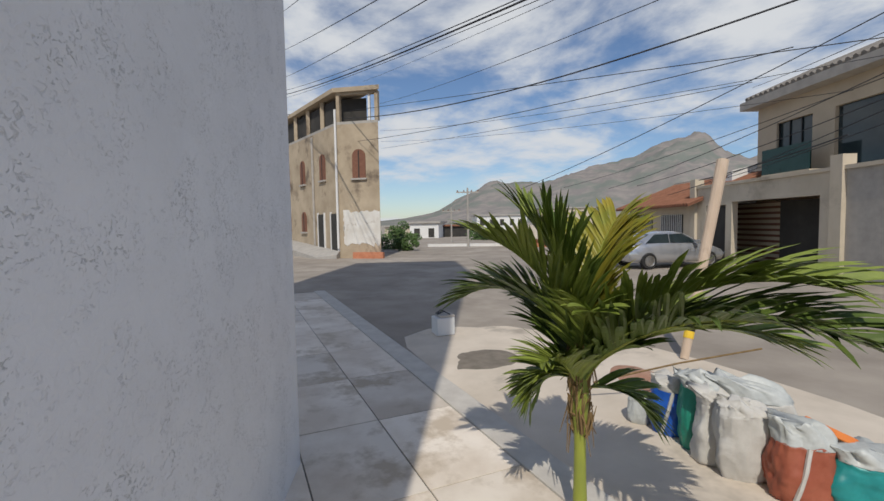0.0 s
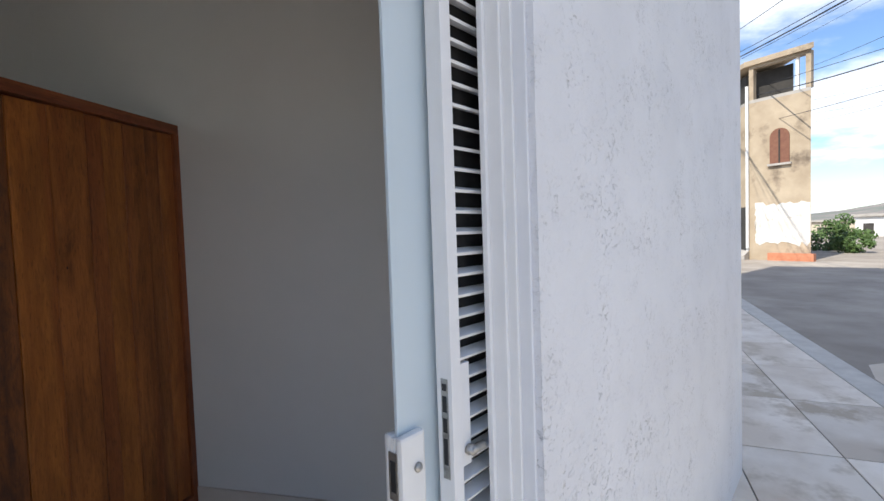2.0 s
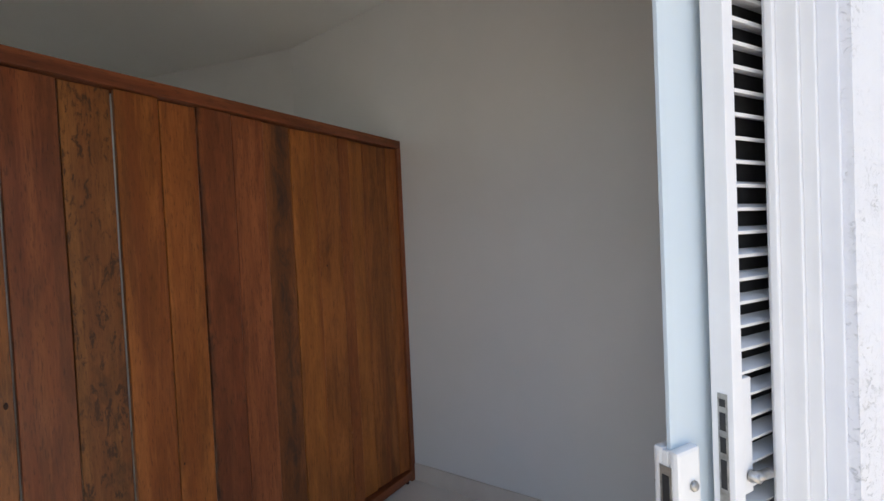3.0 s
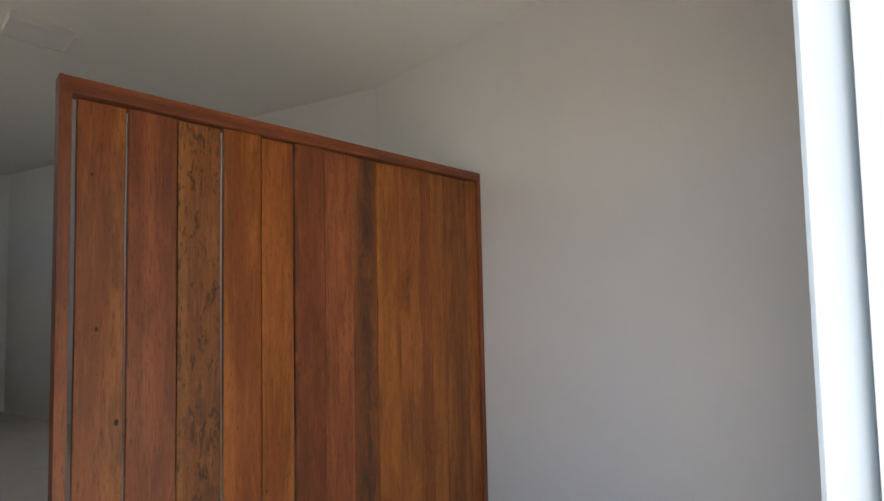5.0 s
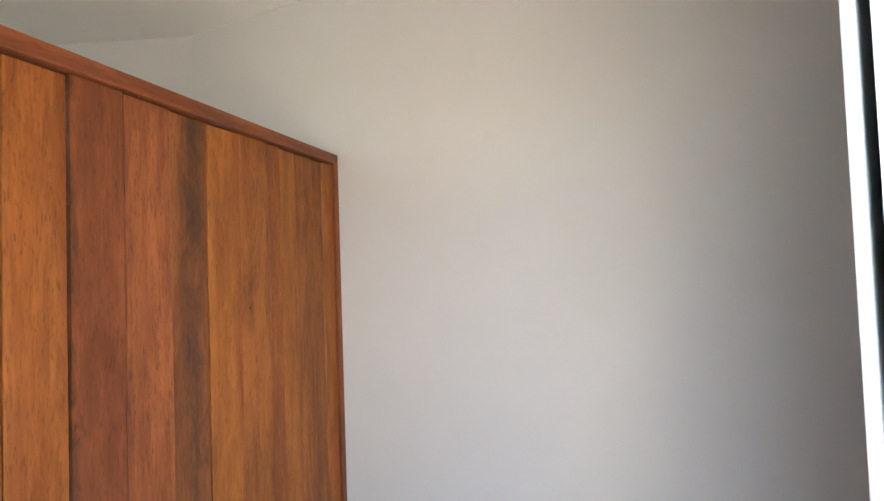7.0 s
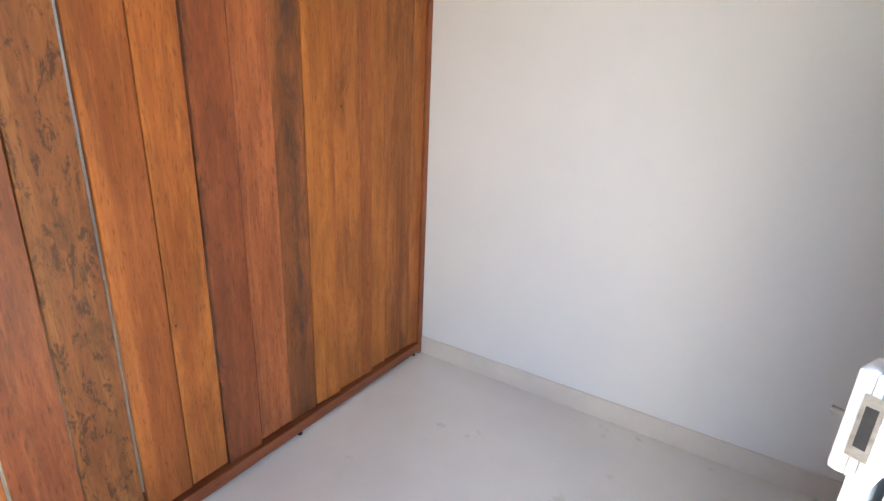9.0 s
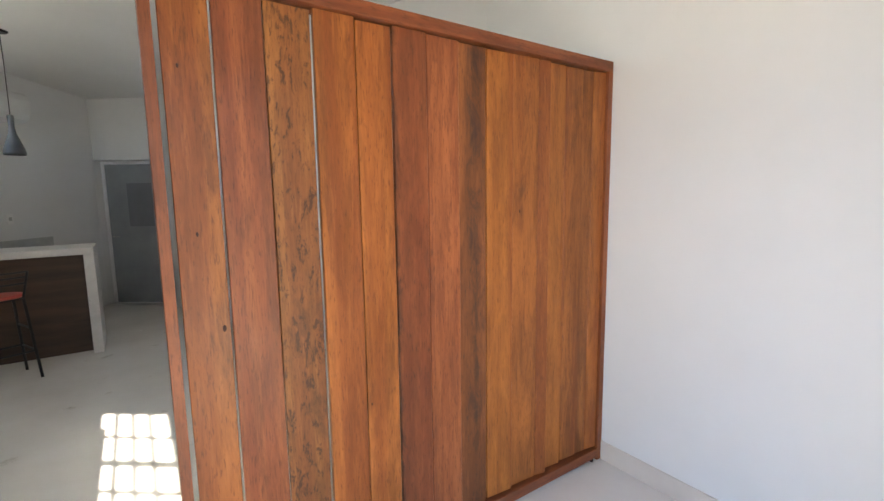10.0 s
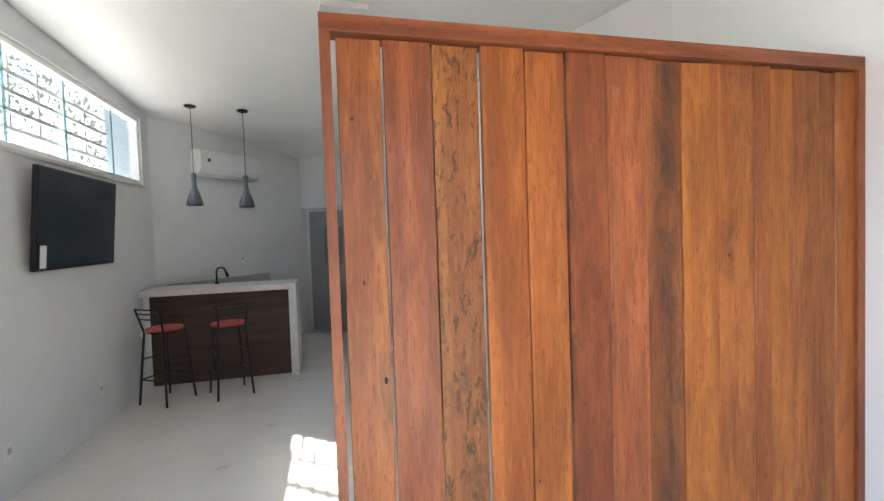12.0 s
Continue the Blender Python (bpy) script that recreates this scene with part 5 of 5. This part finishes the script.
def car():
    g = thing("parked_car", ST @ pose(18.55, -9.15, GROUND - 0.07, 0, 0, -79), "silver sedan parked along the far kerb", "car")
    # profile along x: nose at +x
    prof = [(-2.15, 0.45, 0.78), (-2.05, 0.30, 0.95), (-1.45, 0.26, 1.03), (-0.85, 0.25, 1.05), (0.0, 0.24, 1.02), (0.9, 0.24, 0.98), (1.55, 0.26, 0.88), (2.05, 0.30, 0.72), (2.18, 0.42, 0.60)]
    bm = bmesh.new()
    rings = []
    for x, z0, z1 in prof:
        hw = 0.89 * (1 - 0.16 * (abs(x) / 2.2) ** 4)
        ring = [(-hw * 0.9, z0), (-hw, z0 + 0.18), (-hw, (z0 + z1) / 2), (-hw * 0.94, z1 - 0.05), (-hw * 0.82, z1), (0, z1 + 0.02), (hw * 0.82, z1), (hw * 0.94, z1 - 0.05), (hw, (z0 + z1) / 2), (hw, z0 + 0.18), (hw * 0.9, z0)]
        rings.append([bm.verts.new((x, y, z)) for y, z in ring])
    for a, b in zip(rings, rings[1:]):
        for k in range(11):
            bm.faces.new((a[k], a[(k + 1) % 11], b[(k + 1) % 11], b[k]))
    bm.faces.new(rings[0])
    bm.faces.new(rings[-1])
    body = part("body", bm, CAR_SILVER, g, smooth=True)
    bm = bmesh.new()
    rings = []
    for x, z, hw in ((-1.85, 1.0, 0.66), (-1.45, 1.20, 0.63), (-1.05, 1.36, 0.60), (-0.55, 1.45, 0.60), (0.0, 1.46, 0.60), (0.35, 1.40, 0.61), (0.8, 1.18, 0.64), (1.2, 0.98, 0.68)):
        rings.append([bm.verts.new((x, s * w, zz)) for s, w, zz in ((-1, 0.80, 0.96), (-1, hw + 0.04, z - 0.04), (-1, hw * 0.7, z), (1, hw * 0.7, z), (1, hw + 0.04, z - 0.04), (1, 0.80, 0.96))])
    for a, b in zip(rings, rings[1:]):
        for k in range(5):
            bm.faces.new((a[k], a[k + 1], b[k + 1], b[k]))
    part("roof", bm, CAR_SILVER, g, smooth=True)
    for s in (-1, 1):
        for x0, x1, xa, xb in ((-1.42, -0.40, -0.98, -0.38), (-0.35, 0.86, -0.33, 0.24)):
            bm = bmesh.new()
            vs = [bm.verts.new((x, s * y, z)) for x, y, z in ((x0, 0.802, 1.02), (x1, 0.802, 1.00), (xb, 0.675, 1.36), (xa, 0.675, 1.34))]
            bm.faces.new(vs)
            w = part("side_window", bm, GLASS_DARK, g)
            sol = w.modifiers.new("thick", "SOLIDIFY")
            sol.thickness, sol.offset = 0.02, 0
        part("mirror", bx(0.60, 0.78, s * 0.98 - 0.09, s * 0.98 + 0.09, 1.0, 1.12, 0.03), CAR_SILVER, g)
        part("headlight", bx(1.86, 2.10, s * 0.62 - 0.16, s * 0.62 + 0.16, 0.60, 0.74, 0.04), CLEAR, g)
        part("tail_light", bx(-2.16, -2.0, s * 0.66 - 0.16, s * 0.66 + 0.16, 0.72, 0.88, 0.03), LAMP_RED, g)
    for s, z0, z1, xa, xb in ((1, 1.0, 1.41, 0.98, 0.16), (1, 1.02, 1.34, -1.68, -1.08)):
        bm = bmesh.new()
        off = 0.02 if xa > 0 else -0.02
        vs = [bm.verts.new(p) for p in ((xa + off, -0.62, z0), (xa + off, 0.62, z0), (xb + off, 0.50, z1 + 0.01), (xb + off, -0.50, z1 + 0.01))]
        bm.faces.new(vs)
        part("windscreen", bm, GLASS_DARK, g)
    for x in (-1.32, 1.36):
        for s in (-1, 1):
            wh = part("wheel", lathe(bmesh.new(), [(0.20, -0.10), (0.30, -0.11), (0.325, -0.07), (0.325, 0.07), (0.30, 0.11), (0.20, 0.10)], 28, Matrix.Rotation(radians(90), 4, "X")), RUBBER, g, "black tyre", m=Matrix.Translation((x, s * 0.80, 0.326)))
            part("rim", lathe(bmesh.new(), [(0.0, -0.115), (0.05, -0.125), (0.19, -0.105), (0.21, -0.115), (0.21, 0.115), (0.19, 0.105), (0.05, 0.125), (0.0, 0.115)], 20, Matrix.Rotation(radians(90), 4, "X")), STEEL, wh)
    return g


car()


# ---- end of the street ----
def boundary_wall():
    g = thing("boundary_wall", ST @ pose(38.0, 1.0, -1.6, 0, 0, -8), "white boundary wall at the end of the street", "wall")
    part("wall", bx(0, 0.3, -9.0, 0.2, 0, 1.5), WHITEWASH, g)
    part("shed", bx(6, 9, -12.0, -7.0, 0, 2.9), ROOF_PALE, g, "pale shed roof")
    part("brick_house", bx(-2.0, 3.0, -11.0, -6.6, 0, 1.9), BRICK, g, "raw brick outbuilding")
    part("brick_roof", prism([(-2.3, -11.3), (3.3, -11.3), (3.3, -6.3), (-2.3, -6.3)], 1.9, 2.0, top=[2.1, 2.1, 2.1, 2.9]), ROOF_PALE, g)
    return g


boundary_wall()


def far_house(name, d, left, w, dep, z0, h, mt, label, seed):
    g = thing(name, ST @ pose(d, left, 0, 0, 0, random.Random(seed).uniform(-12, 12)), label, "house")
    part("wall", bx(0, dep, -w / 2, w / 2, z0, h), mt, g)
    part("roof", bx(-0.3, dep + 0.3, -w / 2 - 0.3, w / 2 + 0.3, h + 0.001, h + 0.25), CONCRETE if seed % 2 else ROOF_TILE, g)
    n = max(2, int(w / 1.8))
    for k in range(n):
        y = -w / 2 + (k + 0.5) * w / n
        # dark flat plates, coloured as unlit rooms
        part("window", bx(-0.06, -0.002, y - 0.4, y + 0.4, h - 1.9, h - 0.7), INSIDE_DARK, g)
    return g


far_house("far_house", 62, 2.4, 4.0, 6, -6, 1.7, WHITEWASH, "small white house down the hill", 1)
# closed box whose dark colour stands for shade under the open shed
far_house("far_house", 66, -1.2, 6.6, 8, -6, 1.2, INSIDE_DARK, "dark open shed down the hill", 2)
far_house("far_house", 75, 6.5, 6.0, 6, -6, 1.2, CREAM, "cream house down the hill", 3)
far_house("far_house", 90, -12.0, 10.0, 8, -6, 3.0, WHITEWASH, "white house on the far slope", 5)
far_house("far_house", 100, -28.0, 12.0, 8, -6, 4.5, CREAM, "cream house on the far slope", 7)


def leaf_cloud(bm, centre, radius, n, size, rnd):
    for _ in range(n):
        v = Vector((rnd.gauss(0, 1), rnd.gauss(0, 1), rnd.gauss(0, 1))).normalized() * radius * rnd.random() ** 0.4
        p = Vector(centre) + Vector((v.x, v.y, v.z * 0.8))
        a = Vector((rnd.gauss(0, 1), rnd.gauss(0, 1), rnd.gauss(0, 1))).normalized()
        b = a.orthogonal().normalized()
        s = size * rnd.uniform(0.6, 1.3)
        bm.faces.new([bm.verts.new(p + q) for q in (a * s, b * s * 0.45, -a * s, -b * s * 0.45)])


def tree(m, h, crown_r, label, seed, size, clumps=14, per=110, leaf=BUSH, bark=HUSK):
    rnd = random.Random(seed)
    g = thing("tree", m, label, "tree")
    tb = tube(bmesh.new(), [(0, 0, 0), (0.05 * h * rnd.uniform(-1, 1), 0.03 * h, h * 0.35), (0.02, 0.0, h * 0.62)], 0.022 * h, 8, 0.010 * h)
    cb = bmesh.new()
    for k in range(clumps):
        a = rnd.uniform(0, math.tau)
        r = crown_r * rnd.uniform(0.2, 1.0)
        c = (r * math.cos(a), r * math.sin(a), h * rnd.uniform(0.52, 1.0))
        tube(tb, [(0.02, 0, h * 0.5), (c[0] * 0.5, c[1] * 0.5, h * 0.6), c], 0.006 * h, 5, 0.002 * h)
        leaf_cloud(cb, c, crown_r * rnd.uniform(0.28, 0.5), per, size, rnd)
    part("trunk", tb, bark, g)
    part("crown", cb, leaf, g, "uneven leafy crown")
    return g


tree(ST @ pose(33, 2.6, -1.8), 2.6, 1.0, "small bushy tree beside the brown building", 21, 0.10, 12, 120)
tree(ST @ pose(36, 3.6, -2.0), 3.2, 1.4, "green tree at the end of the street", 22, 0.12, 12, 120)
tree(ST @ pose(52, -4.5, -4.0), 5.0, 2.4, "broad green tree down the hill", 23, 0.2, 12, 120)
tree(ST @ pose(56, 5.5, -4.0), 5.4, 2.6, "broad green tree down the hill", 24, 0.2, 12, 120)
tree(pose(-7.8, 9.6, -0.3), 7.3, 2.8, "leafy tree outside the high window", 25, 0.075, 26, 90, LEAF_GREY, CONCRETE)
tree(pose(-8.8, 13.4, -0.3), 7.6, 3.0, "leafy tree outside the high window", 27, 0.08, 26, 90, LEAF_GREY, CONCRETE)
tree(pose(-8.6, 6.0, -0.3), 5.6, 1.5, "leafy tree outside the high window", 26, 0.07, 14, 80, LEAF_GREY, CONCRETE)


def hill():
    """A long bare ridge beyond the town."""
    bm = bmesh.new()
    na, nr = 220, 26
    grid = []
    bumps = [(-30, 24, 200), (-28.2, 4, 90), (-18, 7, 45), (-6, 5, 80)]
    for j in range(nr + 1):
        f = j / nr
        row = []
        for i in range(na + 1):
            az = -75 + 115 * i / na
            top = 6 + sum(h * math.exp(-((az - c) / w) ** 2) for c, w, h in bumps)
            r = 900 + 900 * f
            shape = math.sin(math.pi * min(1, f * 1.02) * 0.5) ** 1.3
            z = 0.93 * top * shape * (1 + 0.13 * noise.noise((az * 0.35, f * 5, 2)) + 0.05 * noise.noise((az * 1.4, f * 14, 5))) - 5
            a = radians(az)
            row.append(bm.verts.new((r * math.cos(a), r * math.sin(a), z)))
        grid.append(row)
    for a, b in zip(grid, grid[1:]):
        for i in range(na):
            bm.faces.new((a[i], a[i + 1], b[i + 1], b[i]))
    return part("hill_backdrop", bm, HILL, smooth=True, m=ST)


tagged(hill(), "dry brown and green mountain ridge, its colour greyed for distance haze", "hill", kind="structure")


# ---- poles and cables ----
def utility_pole(m, h, label):
    g = thing("utility_pole", m, label, "pole")
    part("shaft", tube(bmesh.new(), [(0, 0, -0.3), (0, 0, h)], 0.10, 10, 0.07), CONCRETE, g)
    for z in (h - 0.4,):
        part("crossarm", bx(-0.06, 0.06, -0.9, 0.9, z, z + 0.1), CONCRETE, g)
        for y in (-0.8, -0.3, 0.3, 0.8):
            part("insulator", lathe(bmesh.new(), [(0, 0), (0.05, 0), (0.06, 0.06), (0.03, 0.12), (0, 0.12)], 10), TRIM_BROWN, g, m=Matrix.Translation((0, y, z + 0.1)))
    return g


utility_pole(ST @ pose(36, -2.1, -1.2), 5.6, "slim concrete utility pole at the end of the street")
utility_pole(ST @ pose(46, -1.0, -3.0), 6.2, "slim concrete utility pole down the hill")


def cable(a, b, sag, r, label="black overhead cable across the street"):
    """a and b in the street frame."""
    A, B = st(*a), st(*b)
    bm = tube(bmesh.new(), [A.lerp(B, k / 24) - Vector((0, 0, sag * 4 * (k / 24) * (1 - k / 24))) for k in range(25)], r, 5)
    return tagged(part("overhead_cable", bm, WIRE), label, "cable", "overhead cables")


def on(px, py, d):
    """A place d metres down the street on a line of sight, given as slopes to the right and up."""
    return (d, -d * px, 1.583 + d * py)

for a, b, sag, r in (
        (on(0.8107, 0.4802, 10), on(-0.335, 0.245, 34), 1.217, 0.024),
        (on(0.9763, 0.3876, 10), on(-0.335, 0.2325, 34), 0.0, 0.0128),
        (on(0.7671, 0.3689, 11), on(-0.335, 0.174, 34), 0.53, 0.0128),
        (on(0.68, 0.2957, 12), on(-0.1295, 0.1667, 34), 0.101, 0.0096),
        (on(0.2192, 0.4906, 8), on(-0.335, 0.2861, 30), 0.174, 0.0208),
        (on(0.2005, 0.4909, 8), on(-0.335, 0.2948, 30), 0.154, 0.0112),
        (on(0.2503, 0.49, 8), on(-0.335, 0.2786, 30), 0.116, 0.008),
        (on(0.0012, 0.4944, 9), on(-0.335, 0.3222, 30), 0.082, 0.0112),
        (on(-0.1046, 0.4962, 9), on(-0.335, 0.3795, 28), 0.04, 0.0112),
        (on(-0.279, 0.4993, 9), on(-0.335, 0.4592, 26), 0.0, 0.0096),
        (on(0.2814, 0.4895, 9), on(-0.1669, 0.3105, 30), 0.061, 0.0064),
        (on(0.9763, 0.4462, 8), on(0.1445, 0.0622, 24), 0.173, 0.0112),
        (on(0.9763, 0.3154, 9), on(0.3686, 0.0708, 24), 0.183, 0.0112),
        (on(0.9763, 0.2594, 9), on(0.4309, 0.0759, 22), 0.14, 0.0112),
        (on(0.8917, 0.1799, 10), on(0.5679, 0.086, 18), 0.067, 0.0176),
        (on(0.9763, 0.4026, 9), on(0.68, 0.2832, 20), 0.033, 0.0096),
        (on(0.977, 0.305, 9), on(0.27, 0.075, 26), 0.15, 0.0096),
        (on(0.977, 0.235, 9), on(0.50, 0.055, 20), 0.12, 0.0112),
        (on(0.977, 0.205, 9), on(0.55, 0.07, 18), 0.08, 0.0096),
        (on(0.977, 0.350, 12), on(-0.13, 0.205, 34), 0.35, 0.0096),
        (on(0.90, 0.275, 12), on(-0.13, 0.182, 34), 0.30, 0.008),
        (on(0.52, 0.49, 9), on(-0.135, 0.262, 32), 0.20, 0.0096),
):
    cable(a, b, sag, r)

pavement()
